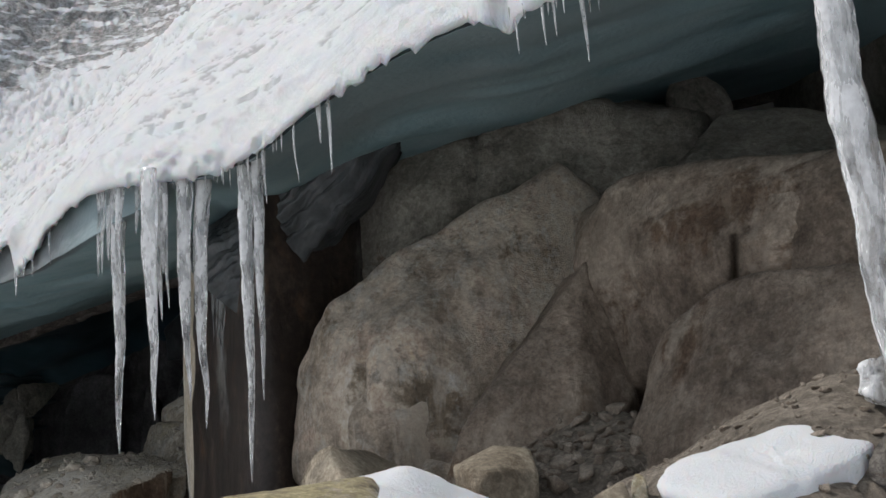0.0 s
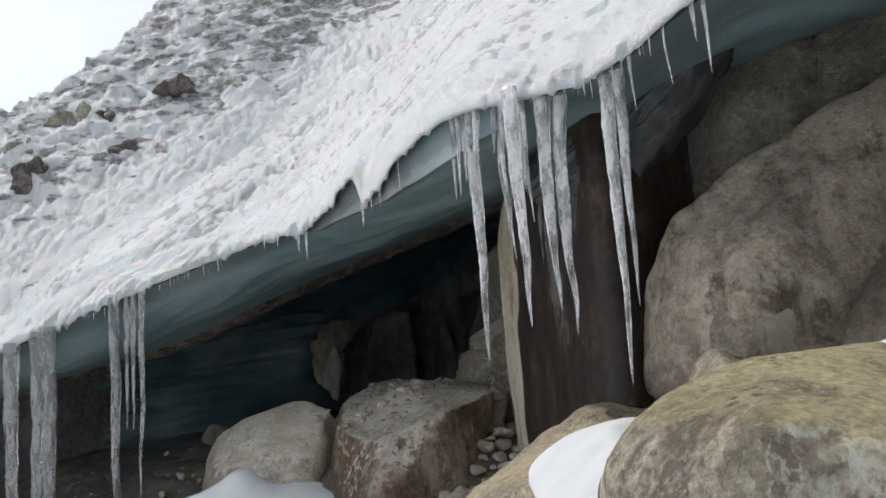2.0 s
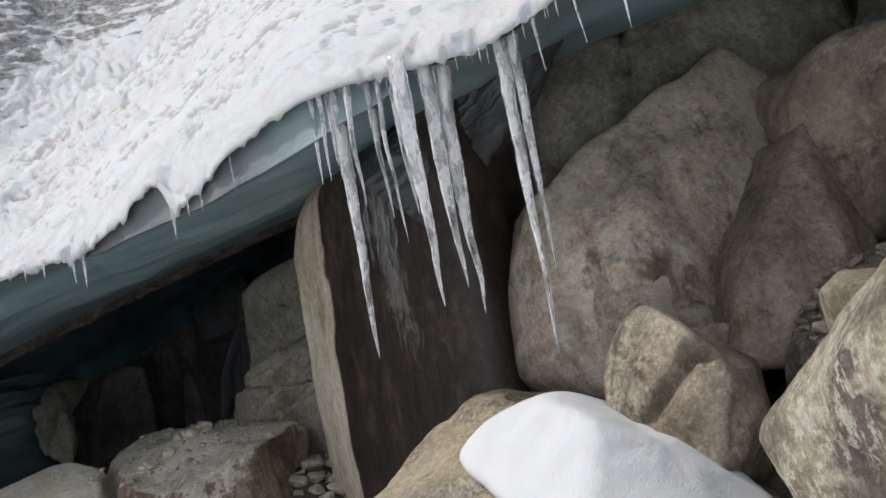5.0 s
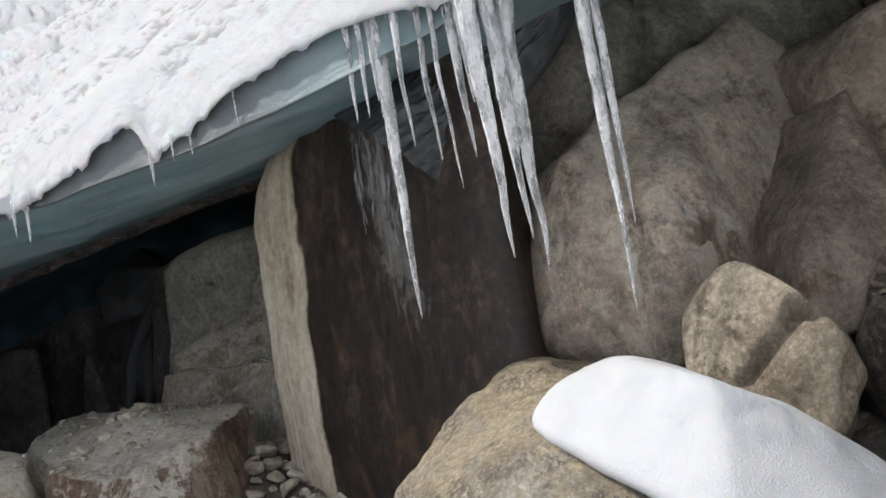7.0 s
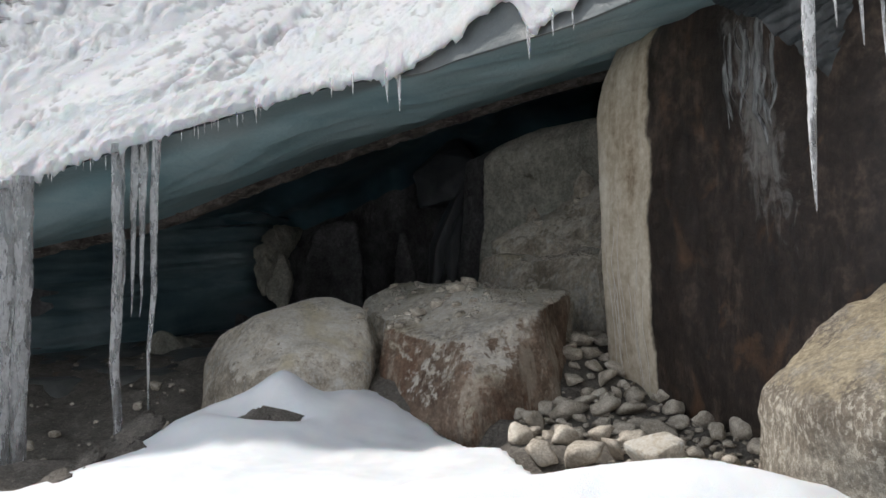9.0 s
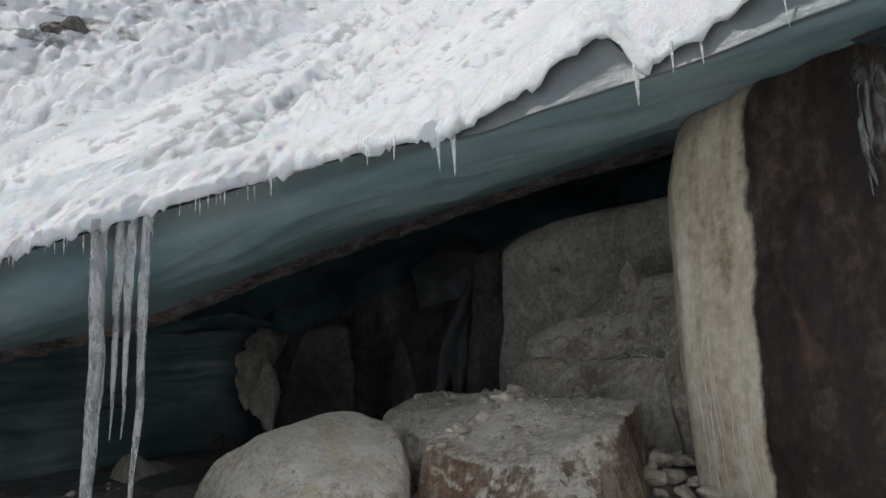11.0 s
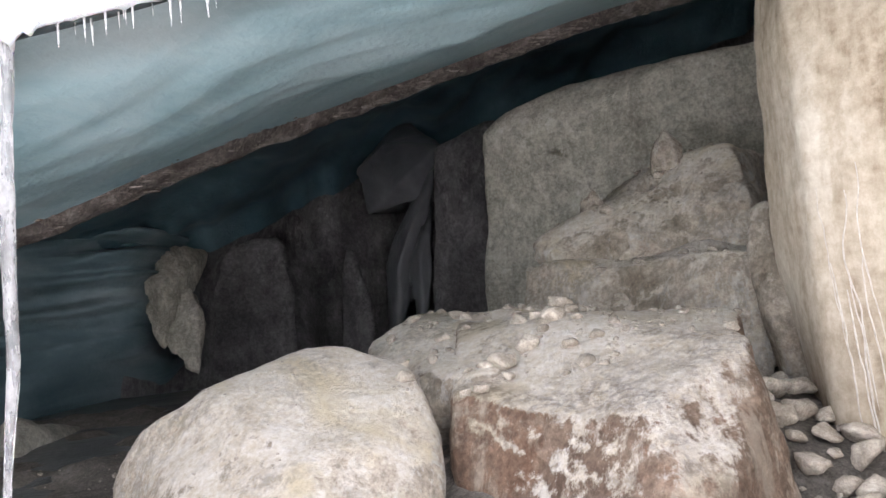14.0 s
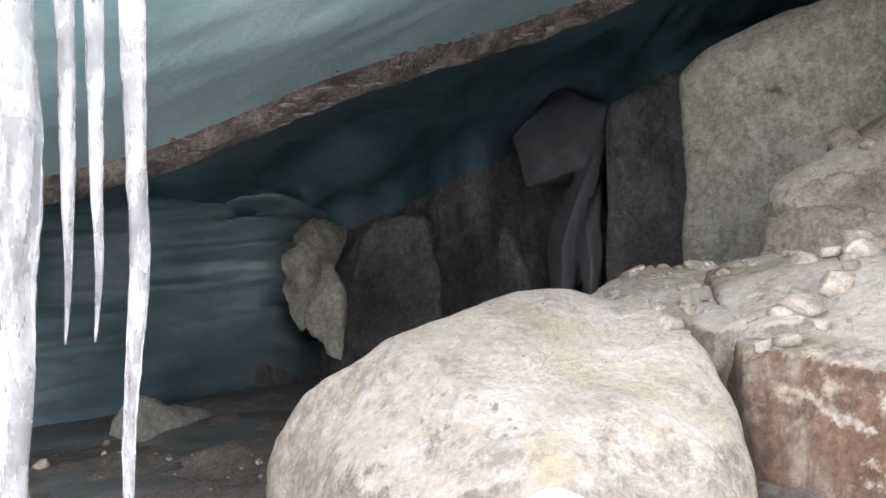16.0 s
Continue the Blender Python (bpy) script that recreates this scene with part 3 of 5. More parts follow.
def glacier_top():
    X, Y, Z, gully, D, left, along, across, pit = build_snow_cover()
    a, b = X.shape
    k = np.arange(a * b).reshape(a, b)
    quads = np.stack([k[:-1, :-1], k[:-1, 1:], k[1:, 1:], k[1:, :-1]], -1)
    ragged = 0.12 * fbm(np.stack([X.ravel() * 2.5, D.ravel() * 2.5, X.ravel() * 0], 1), 4, 63).reshape(X.shape)
    on_hill = ((D - gully + ragged)[:-1, :-1] > 0.05) & (left[:-1, :-1] > 0.02)
    verts = np.stack([X.ravel(), Y.ravel(), Z.ravel()], 1)
    ways = np.stack([along.ravel(), across.ravel(), (D - gully).ravel()], 1)
    for name, chosen, mat, label in (("snow_cover", ~on_hill, M_SNOW, "bright wind-packed snow"), ("snowy_hillside", on_hill, M_HILL, "dirty cupped snow with bare stones")):
        q = quads[chosen]
        used, back = np.unique(q, return_inverse=True)
        ob = mesh_object(name, verts[used], back.reshape(-1, 4)[:, ::-1], mat, glacier, (0, 0, 0), label)
        ob.data.attributes.new("slope", "FLOAT_VECTOR", "POINT").data.foreach_set("vector", ways[used].ravel())
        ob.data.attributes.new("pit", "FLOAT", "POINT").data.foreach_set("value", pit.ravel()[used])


glacier_top()


def glacier_underside():
    x = columns(-7.0, 2.5, 0.03, -14, 4)
    front = np.array([0.0, 0.3, 0.55, 0.75, 0.88, 0.96])
    v = np.concatenate([front - 1, np.linspace(0, 1, 90) ** 1.15])
    X, V = np.meshgrid(x, v, indexing="ij")
    face = np.clip(V + 1, 0, 1)
    V = np.clip(V, 0, 1)
    ly, lz, by, bz = lip_y(X), lip_z(X), spline(BAND_X, BAND_Y, X), spline(BAND_X, BAND_Z, X)
    ez = np.minimum(spline(EDGE_X, EDGE_Z, X) + 0.012 * fbm(np.stack([X.ravel() * 2.2, X.ravel() * 0, X.ravel() * 0], 1), 3, 67).reshape(X.shape), lz + 0.01)
    W = V ** 1.2
    Y = ly + 0.085 - 0.035 * face ** 2 + (by - ly - 0.05) * W
    p = np.stack([X.ravel(), Y.ravel(), Y.ravel() * 0], 1)
    waves = fbm(p * [0.9, 1.6, 1], 3, 61).reshape(X.shape) + 0.22 * fbm(p * [1.6, 5.5, 1], 3, 65).reshape(X.shape)
    Z = np.where(V > 0, ez + (bz - ez) * W, lz + 0.045 + (ez - lz - 0.045) * face) + 0.05 * waves * np.sin(np.pi * np.clip(V * 1.02, 0, 1)) - 0.10 * np.sin(np.pi * V) ** 2 * smooth(-1.5, -4, X)
    under = sheet("ice_underside", X, Y, Z, M_ICE, glacier, "smooth blue-green glacier ice")
    reach = 0.05 + 0.28 * smooth(-1.6, -0.2, X) + 0.16 * smooth(-3.0, -3.8, X)
    milky = np.where(V > 0, smooth(1.3, 0.5, V / reach), 1.0) * (1 - 0.45 * smooth(-3.0, -3.8, X)) * (1 - 0.55 * smooth(-2.4, -1.5, X))
    under.data.attributes.new("snow_ice", "FLOAT", "POINT").data.foreach_set("value", milky.ravel())
    # the silt ledge at the back of the clear ice
    s = np.linspace(0, 1, 17)
    X2, S = np.meshgrid(columns(-7.0, 2.5, 0.02, -14, 4), s, indexing="ij")
    by, bz = spline(BAND_X, BAND_Y, X2), spline(BAND_X, BAND_Z, X2)
    p = np.stack([X2.ravel(), S.ravel() * 0.5, S.ravel() * 0], 1)
    rag = fbm(p * [7, 5, 1], 4, 71).reshape(X2.shape)
    Y2 = by - 0.03 + 0.42 * S + 0.022 * rag
    Z2 = bz + 0.02 - 0.06 * np.sin(np.pi * np.clip(S * 1.1, 0, 1)) + 0.12 * smooth(0.8, 1.0, S) + 0.016 * rag + 0.012 * np.sin(S * 40 + rag * 3)
    sheet("silt_band", X2, Y2, Z2, M_BAND, glacier, "brown band of frozen silt and grit")
    # the cave's roof and back behind the ledge
    t = np.linspace(0, 1, 60)
    X3, T = np.meshgrid(columns(-9.0, 3.0, 0.08, -14, 4), t, indexing="ij")
    by, bz = spline(BAND_X, BAND_Y, X3), spline(BAND_X, BAND_Z, X3)
    wall_y = spline([-14, -9, -7, -6, -4.5, -3, 0, 4], [7.6, 8.0, 8.9, 10.6, 12.4, 12.8, 11.5, 9.0], X3)
    roof = np.clip(T / 0.6, 0, 1)
    drop = smooth(0.5, 1.0, T)
    Y3 = by + 0.3 + (wall_y - by - 0.3) * roof
    Z3 = bz + 0.08 + 0.25 * np.sin(np.pi * np.clip(roof, 0, 1) * 0.7) - drop * (bz + 0.6)
    p = np.stack([X3.ravel(), Y3.ravel(), Z3.ravel() * 0.35], 1)
    fold = fbm(p * [2.2, 0.7, 1], 4, 81).reshape(X3.shape)
    Y3, Z3 = Y3 + 0.35 * fold * smooth(0.3, 0.7, T), Z3 + 0.12 * fold * smooth(0.05, 0.3, T)
    turn = 34
    sheet("cave_roof", X3[:, :turn + 1], Y3[:, :turn + 1], Z3[:, :turn + 1], M_ICE_SHADED, glacier, "blue ice deep in the cave, shade in its colour")
    sheet("cave_back", X3[:, turn:], Y3[:, turn:], Z3[:, turn:], M_SHADED_ROCK, glacier, "rock closing the back of the cave, shade in its colour")

    # the layered, milky ice that closes the cave on its low side, hollowed out above the floor
    X4, Z4 = np.meshgrid(np.arange(-9.0, -4.55, 0.022), np.arange(0.35, 2.35, 0.018), indexing="ij")
    base_y = spline([-9, -8, -7, -6.3, -5.7, -5.2, -4.9, -4.5], [7.8, 8.2, 8.95, 9.75, 10.35, 10.78, 11.1, 11.9], X4)
    lean = Z4 - 0.10 * (X4 + 5.5)
    p = np.stack([X4.ravel() * 0.55, lean.ravel() * 2.4, X4.ravel() * 0], 1)
    strata = fbm(p * [1.6, 3.2, 1], 4, 83, 0.55).reshape(X4.shape)
    hollow = smooth(1.42, 0.85, Z4 + 0.12 * strata) * smooth(-6.1, -5.2, X4)
    cleft = np.exp(-((lean - 1.99 + 0.03 * strata) / 0.045) ** 2) * smooth(-5.75, -5.45, X4)
    brow = smooth(1.55, 1.85, Z4) * smooth(-5.9, -5.2, X4)
    Y4 = base_y + 1.6 * smooth(-5.32, -4.85, X4 + 0.10 * strata) + 0.11 * strata + 0.75 * hollow + 0.34 * cleft - 0.12 * brow + 0.2 * smooth(1.0, 0.5, Z4) * -1
    sheet("ice_wall", X4, Y4, Z4, M_ICE_MILKY, glacier, "milky teal ice in melted layers")


glacier_underside()


# ---- the ground ----
def ground_z(x, y):
    z = spline([-400, 0, 3, 4.5, 5.5, 6.3, 7.2, 8.2, 10, 14, 400], [-0.8, -0.6, -0.35, -0.05, 0.28, 0.42, 0.75, 0.9, 0.85, 0.8, 0.8], y)
    bank = smooth(-1.4, 0.4, x) * smooth(0.6, 3.0, y)
    z = z - 0.3 * smooth(-2.6, -3.0, x) * smooth(-4.5, -4.1, x) * smooth(6.5, 6.0, y) 
    low = spline([-400, 0, 3, 4.5, 5.5, 6.3, 7.0, 7.6, 8.5, 9.5, 12, 400], [-0.8, -0.6, -0.35, -0.05, 0.16, 0.26, 0.36, 0.52, 0.70, 0.78, 0.80, 0.80], y)
    z = z + (low - z) * smooth(-4.25, -4.65, x)
    return z + bank * (1.1 - 0.15 * np.clip(y - 3, 0, 3))


def build_ground():
    xs = np.concatenate([-np.geomspace(400, 8, 24), np.arange(-7.9, 3.5, 0.06), np.geomspace(3.6, 400, 24)])
    ys = np.concatenate([-np.geomspace(400, 1, 24), np.arange(-0.9, 14, 0.07), np.geomspace(14.1, 400, 20)])
    X, Y = np.meshgrid(xs, ys, indexing="ij")
    Z = ground_z(X, Y)
    p = np.stack([X.ravel(), Y.ravel(), X.ravel() * 0], 1)
    near = smooth(20, 9, np.hypot(X, Y))
    Z = Z + near * (0.06 * fbm(p * 1.7, 3, 91) + 0.03 * fbm(p * 7, 4, 95)).reshape(X.shape)
    return tagged(sheet("ground", X, Y, Z, M_GRAVEL), "grey frozen gravel and silt", "ground", kind="structure")


build_ground()


def build_pool():
    """Frozen silt water on the cave floor, thin and flat."""
    X, Y = np.meshgrid(np.arange(-7.2, -4.5, 0.05), np.arange(6.9, 11.0, 0.05), indexing="ij")
    p = np.stack([X.ravel(), Y.ravel(), X.ravel() * 0], 1)
    Z = 0.64 + 0.115 * (Y - 8.0) - 0.05 * np.clip(Y - 9.0, 0, 3) + (0.012 * fbm(p * [1.2, 3, 1], 3, 97)).reshape(X.shape) - 0.25 * smooth(8.2, 7.7, Y + 0.3 * fbm(p * 1.8, 3, 98).reshape(X.shape))
    return tagged(sheet("ice_floor", X, Y, Z, M_ICE_FLOOR), "grey frozen meltwater over silt", "ice", kind="structure")


build_pool()


# ---- snow lying in front of the cave ----
def build_snowfield():
    # the far, unseen reach is added to bounce light up into the cave
    xs = np.concatenate([-np.geomspace(60, 9.2, 24), np.arange(-9.0, 1.2, 0.03), np.geomspace(1.3, 40, 24)])
    ys = np.concatenate([-np.geomspace(60, 3.2, 24), np.arange(-3.0, 7.2, 0.03)])
    X, Y = np.meshgrid(xs, ys, indexing="ij")

    def hump(cx, cy, sx, sy):
        return np.exp(-(((X - cx) / sx) ** 2 + ((Y - cy) / sy) ** 2))

    Z = spline([-60, -3, 2.5, 3.3, 4.6, 6, 8], [-0.40, -0.38, -0.18, 0.05, 0.33, 0.36, 0.36], Y)
    Z = Z + 0.12 * hump(-4.02, 6.5, 0.16, 0.30) + 0.20 * hump(-4.0, 6.5, 0.40, 0.45) + 0.15 * hump(-3.55, 6.7, 0.36, 0.5) + 0.16 * hump(-4.42, 6.2, 0.34, 0.35) - 0.12 * smooth(-4.6, -5.2, X) + 0.31 * hump(-2.75, 4.0, 0.95, 0.42) + 0.20 * hump(-1.75, 3.9, 0.6, 0.45) - 0.19 * hump(-4.10, 6.19, 0.26, 0.09)
    edge = spline([-9, -7, -5.2, -4.9, -4.5, -3.9, -3.4, -3.0, -2.75, -2.4, -1.9, -1.2, 0.5, 1.2, 4, 12, 40], [4.6, 5.0, 5.45, 5.85, 6.3, 6.75, 7.0, 6.2, 5.6, 4.45, 4.2, 4.0, 3.0, 2.8, 0.6, -1.5, -2], X)
    p = np.stack([X.ravel(), Y.ravel(), X.ravel() * 0], 1)
    edge = edge + 0.07 * fbm(p * 3, 3, 107).reshape(X.shape)
    Z = Z - 1.2 * smooth(-0.02, 0.5, Y - edge) ** 1.4
    Z = Z + (0.035 * fbm(p * 1.5, 3, 101) + 0.008 * fbm(p * 8, 3, 105)).reshape(X.shape)
    return tagged(sheet("snowbank", X, Y, Z, M_SNOW_SOFT), "smooth drift of old snow below the cave", "snow", kind="structure")


build_snowfield()


# ---- boulders and rock faces under the ice ----
def corners(text):
    return [tuple(float(v) for v in c.split()) for c in text.split(",")]


big_boulder = rock("boulder", corners("-0.73 4.82 1.26, -0.68 4.77 1.87, -0.60 4.79 2.09, -0.36 4.86 2.28, 0.11 4.90 2.51, 0.75 5.02 2.79, 0.95 4.98 2.64, 0.85 4.85 2.20, 0.75 4.75 1.71, 0.14 4.48 1.12, -0.39 4.39 1.04, -0.24 4.40 1.77, -0.68 6.22 2.01, 0.91 6.07 2.86, 0.38 6.19 0.6, -0.88 6.19 0.6"),
     M_WALL, "huge rounded tan boulder under the overhanging ice", level=6, sharp=45, rough=0.032, seed=1, crackle=0.15, grooves=(((-0.41, 4.51, 1.95), (-0.39, 4.44, 1.35), 0.03, 0.05),))
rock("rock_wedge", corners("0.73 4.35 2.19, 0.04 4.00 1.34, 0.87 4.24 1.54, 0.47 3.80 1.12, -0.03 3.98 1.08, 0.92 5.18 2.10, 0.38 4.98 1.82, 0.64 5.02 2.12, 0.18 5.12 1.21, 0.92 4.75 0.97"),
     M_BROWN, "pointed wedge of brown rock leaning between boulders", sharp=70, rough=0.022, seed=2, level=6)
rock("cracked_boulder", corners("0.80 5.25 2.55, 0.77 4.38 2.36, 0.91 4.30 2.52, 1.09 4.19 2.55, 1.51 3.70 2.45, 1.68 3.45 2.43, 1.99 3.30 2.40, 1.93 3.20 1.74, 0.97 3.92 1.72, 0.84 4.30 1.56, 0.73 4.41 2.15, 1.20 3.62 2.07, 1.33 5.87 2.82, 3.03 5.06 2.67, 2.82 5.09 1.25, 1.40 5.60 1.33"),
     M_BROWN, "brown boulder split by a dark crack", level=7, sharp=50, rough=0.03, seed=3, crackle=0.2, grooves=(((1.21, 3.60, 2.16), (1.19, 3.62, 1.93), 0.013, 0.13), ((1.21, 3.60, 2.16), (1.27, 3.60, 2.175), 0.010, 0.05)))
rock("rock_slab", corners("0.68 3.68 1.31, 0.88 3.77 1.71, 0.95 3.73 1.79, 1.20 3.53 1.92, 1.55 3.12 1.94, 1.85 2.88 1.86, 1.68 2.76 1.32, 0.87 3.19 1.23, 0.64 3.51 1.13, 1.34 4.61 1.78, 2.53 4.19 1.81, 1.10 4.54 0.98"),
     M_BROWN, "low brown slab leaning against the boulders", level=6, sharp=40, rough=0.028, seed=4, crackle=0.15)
rock("cave_rock", corners("-0.78 5.85 2.2, -0.66 5.85 2.75, -0.42 5.68 2.50, -0.24 5.55 3.03, 0.12 5.43 3.08, 0.85 5.30 3.27, 1.07 5.29 3.29, 1.63 5.21 3.14, 1.60 5.05 2.82, 0.78 5.18 2.71, -0.23 5.34 2.40, -0.27 7.05 3.15, 1.33 6.75 3.64, 2.37 6.76 3.53, 2.01 6.76 2.0, -0.34 7.02 1.2, 1.5 6.0 1.0"),
     M_CAVE, "grey-brown rock face close below the ice roof", level=6, sharp=40, rough=0.04, seed=5, crackle=0.1, grooves=(((0.30, 5.40, 3.2), (0.28, 5.30, 2.7), 0.025, 0.07),))
# added out of view: blocks the sky at the right end, darkening the boulders
tagged(rock("wall_bedrock", corners("3.3 1.8 -0.5, 3.3 2.0 3.9, 3.1 4.0 3.9, 3.1 4.0 -0.5, 2.9 7.5 4.2, 2.9 7.5 -0.5, 6.0 1.8 -0.5, 6.0 1.8 3.9, 6.0 8.0 4.4, 6.0 8.0 -0.5"), M_CAVE, "", level=5, sharp=40, rough=0.06, seed=44), "added unseen wall that keeps skylight off the boulders", "wall", kind="structure")
rock("gravel_mound", corners("0.05 3.75 1.20, 0.40 3.98 1.42, 0.62 4.02 1.50, 0.80 3.95 1.50, 0.78 3.60 1.34, 0.50 3.38 1.16, 0.16 3.40 1.17, 0.1 3.5 0.6, 0.7 3.5 0.6, 0.8 4.2 0.7, 0.3 4.2 0.7"), M_DIRT, "mound of brown gravel between the wedge and the slab", category="gravel", level=6, sharp=12, rough=0.04, seed=45)
rock("stone_block", corners("1.60 5.68 3.36, 1.63 5.66 3.49, 1.74 5.65 3.54, 1.90 5.66 3.43, 1.95 5.59 3.26, 1.72 5.50 3.22, 1.90 6.15 3.54, 1.77 5.80 3.10"), M_CAVE, "small block wedged under the ice roof", level=4, seed=6)
rock("rock_shelf", corners("1.50 4.84 2.90, 1.76 5.11 3.13, 2.02 5.02 3.04, 2.39 4.65 2.76, 2.68 4.46 2.66, 1.20 4.49 2.58, 1.96 4.21 2.39, 2.59 6.31 3.17, 3.49 5.84 2.83, 1.82 5.86 2.4, 2.5 5 1.6"), M_CAVE, "shaded rock shelf behind the cracked boulder", level=5, sharp=30, seed=7)
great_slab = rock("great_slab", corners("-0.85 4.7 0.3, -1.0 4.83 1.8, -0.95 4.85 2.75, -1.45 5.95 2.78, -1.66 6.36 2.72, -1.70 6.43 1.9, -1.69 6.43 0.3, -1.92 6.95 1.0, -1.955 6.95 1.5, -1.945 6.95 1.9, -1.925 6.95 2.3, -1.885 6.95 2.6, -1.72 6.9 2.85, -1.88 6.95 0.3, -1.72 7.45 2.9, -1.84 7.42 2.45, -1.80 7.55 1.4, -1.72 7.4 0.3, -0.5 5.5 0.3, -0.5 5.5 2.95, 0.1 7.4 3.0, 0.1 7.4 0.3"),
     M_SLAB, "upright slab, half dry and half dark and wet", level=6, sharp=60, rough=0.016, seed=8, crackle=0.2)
rock("back_slab", corners("-2.65 9.79 2.53, -2.49 9.75 2.62, -2.22 9.59 2.71, -1.52 9.17 2.77, -1.26 8.92 2.77, -0.76 8.64 2.78, -0.89 8.89 0.8, -2.75 9.89 1.56, -2.75 9.89 0.8, -2.23 10.73 2.60, -0.29 9.98 2.90, -2.33 10.93 0.8, -0.43 10.25 0.8"),
     M_GREYSLAB, "tall grey slab standing deep in the cave", level=6, sharp=60, rough=0.02, seed=9)
silted = rock("silted_rock", corners("-2.73 8.62 1.48, -2.46 8.37 1.48, -2.19 8.13 1.42, -1.98 8.00 1.44, -1.76 7.66 1.40, -1.79 7.61 1.08, -2.26 8.00 1.15, -2.75 8.53 1.15, -2.70 9.19 0.8, -2.75 8.56 0.7, -2.2 7.98 0.6, -1.85 7.60 0.5, -2.5 9.3 1.5, -1.1 8.8 1.5, -1.2 9 0.7"),
     M_PALE, "pale silt-covered rock in two steps before the tall slab", level=6, sharp=55, rough=0.045, seed=10)
rock("upper_block", corners("-2.64 8.74 1.63, -2.52 8.87 1.70, -2.14 8.78 1.85, -1.78 8.59 2.07, -1.57 8.35 2.08, -1.57 8.26 2.01, -1.73 8.01 1.46, -1.93 8.14 1.42, -2.29 8.40 1.42, -2.57 8.65 1.42, -1.9 9.3 2.0, -1.0 8.9 2.0, -1.2 9.2 1.4"), M_PALE, "", parent=silted, level=6, sharp=60, rough=0.05, crackle=0.9, seed=46)
for k, text in enumerate(("-2.38 8.74 1.70, -2.30 8.62 1.72, -2.18 8.66 1.80, -2.20 8.80 1.90, -2.36 8.82 1.86, -2.28 8.70 1.95", "-1.93 8.60 1.98, -1.84 8.52 2.00, -1.78 8.56 2.10, -1.88 8.68 2.12, -1.86 8.58 2.19")):
    rock("lump", corners(text), M_PALE, "", parent=silted, level=4, sharp=14, rough=0.03, seed=47 + k)
rock("leaning_stone", corners("-1.80 7.74 1.60, -1.72 7.63 1.61, -1.69 7.56 1.34, -1.69 7.47 1.0, -1.87 7.48 1.0, -1.86 7.66 1.32, -1.30 8.3 1.6, -1.4 8.2 0.8, -1.8 7.6 0.7, -1.70 7.45 0.7"), M_PALE, "narrow stone leaning beside the silted rock", level=5, sharp=60, rough=0.03, seed=11)
rock("round_boulder", corners("-3.99 7.40 1.16, -3.62 7.27 1.11, -3.52 6.96 0.96, -4.41 7.22 1.08, -4.55 7.2 1.0, -4.69 7.2 0.87, -4.74 7.15 0.66, -4.70 6.97 0.40, -4.26 6.59 0.68, -3.98 6.51 0.77, -3.54 6.72 0.73, -3.54 6.67 0.52, -3.88 6.41 0.45, -4.28 6.55 0.38, -4.68 8.00 0.39, -3.43 7.87 0.54, -4.66 7.20 0.14, -3.55 6.88 0.11"),
     M_PALE, "rounded dust-covered boulder at the cave mouth", level=6, sharp=24, rough=0.026, crackle=0.15, seed=12)
rock("block_boulder", corners("-3.41 7.00 0.95, -2.89 6.47 0.90, -2.39 6.66 1.08, -2.17 7.32 1.15, -3.27 7.73 1.21, -3.50 6.87 0.48, -2.85 6.20 0.40, -2.32 6.65 0.41, -3.52 6.88 0.02, -2.76 6.30 -0.02, -2.28 6.66 -0.04, -3.34 7.87 0.03"),
     M_RUST, "square-edged boulder with rusty brown front", level=6, sharp=40, rough=0.028, seed=13)
rock("silt_ridge", corners("-3.74 8.08 1.16, -3.51 8.26 1.27, -3.15 8.42 1.29, -2.37 8.14 1.21, -2.01 7.50 1.11, -3.54 7.28 1.07, -3.33 7.05 1.02, -2.42 7.15 1.08, -3.24 8.25 0.47, -2.15 7.33 0.49, -3.81 7.50 0.62"), M_PALE, "ridge of pale silt and grit behind the boulders", level=6, sharp=24, rough=0.045, seed=14)
hanging = rock("hanging_rock", corners("-5.33 10.98 1.83, -5.05 10.96 2.02, -4.90 10.90 1.85, -4.95 10.82 1.45, -5.12 10.76 1.24, -5.22 10.80 1.40, -5.09 10.62 1.70, -5.20 11.77 2.05, -4.87 11.86 2.05"), M_GREYSLAB, "jagged rock frozen into the cave roof", level=6, sharp=34, rough=0.055, crackle=0.9, seed=15)
rock("tip", corners("-5.02 10.86 1.62, -4.90 10.84 1.70, -4.86 10.80 1.40, -4.87 10.70 1.06, -4.98 10.74 1.10, -5.05 10.76 1.35, -4.9 11.2 1.6"), M_GREYSLAB, "", parent=hanging, level=5, sharp=30, rough=0.06, seed=61)
rock("shelf", corners("-5.85 10.4 2.02, -5.30 10.75 2.06, -5.25 10.8 1.92, -5.8 10.35 1.90, -5.9 11.2 2.1, -5.2 11.6 2.1"), M_ICE_SHADED, "thin shelf of layered ice", parent=hanging, level=5, sharp=30, rough=0.05, seed=62)
fold = rock("ice_fold", corners("-3.52 11.68 2.64, -3.25 11.65 2.86, -2.76 11.45 2.77, -2.99 11.41 2.29, -3.45 11.62 2.24, -3.16 11.29 2.45, -2.96 12.44 3.3, -3.07 12.11 2.30"), M_ICE_DARK, "grey fold of ice hanging from the roof", category="ice", level=5, sharp=60, rough=0.018, crackle=0.0, seed=16)
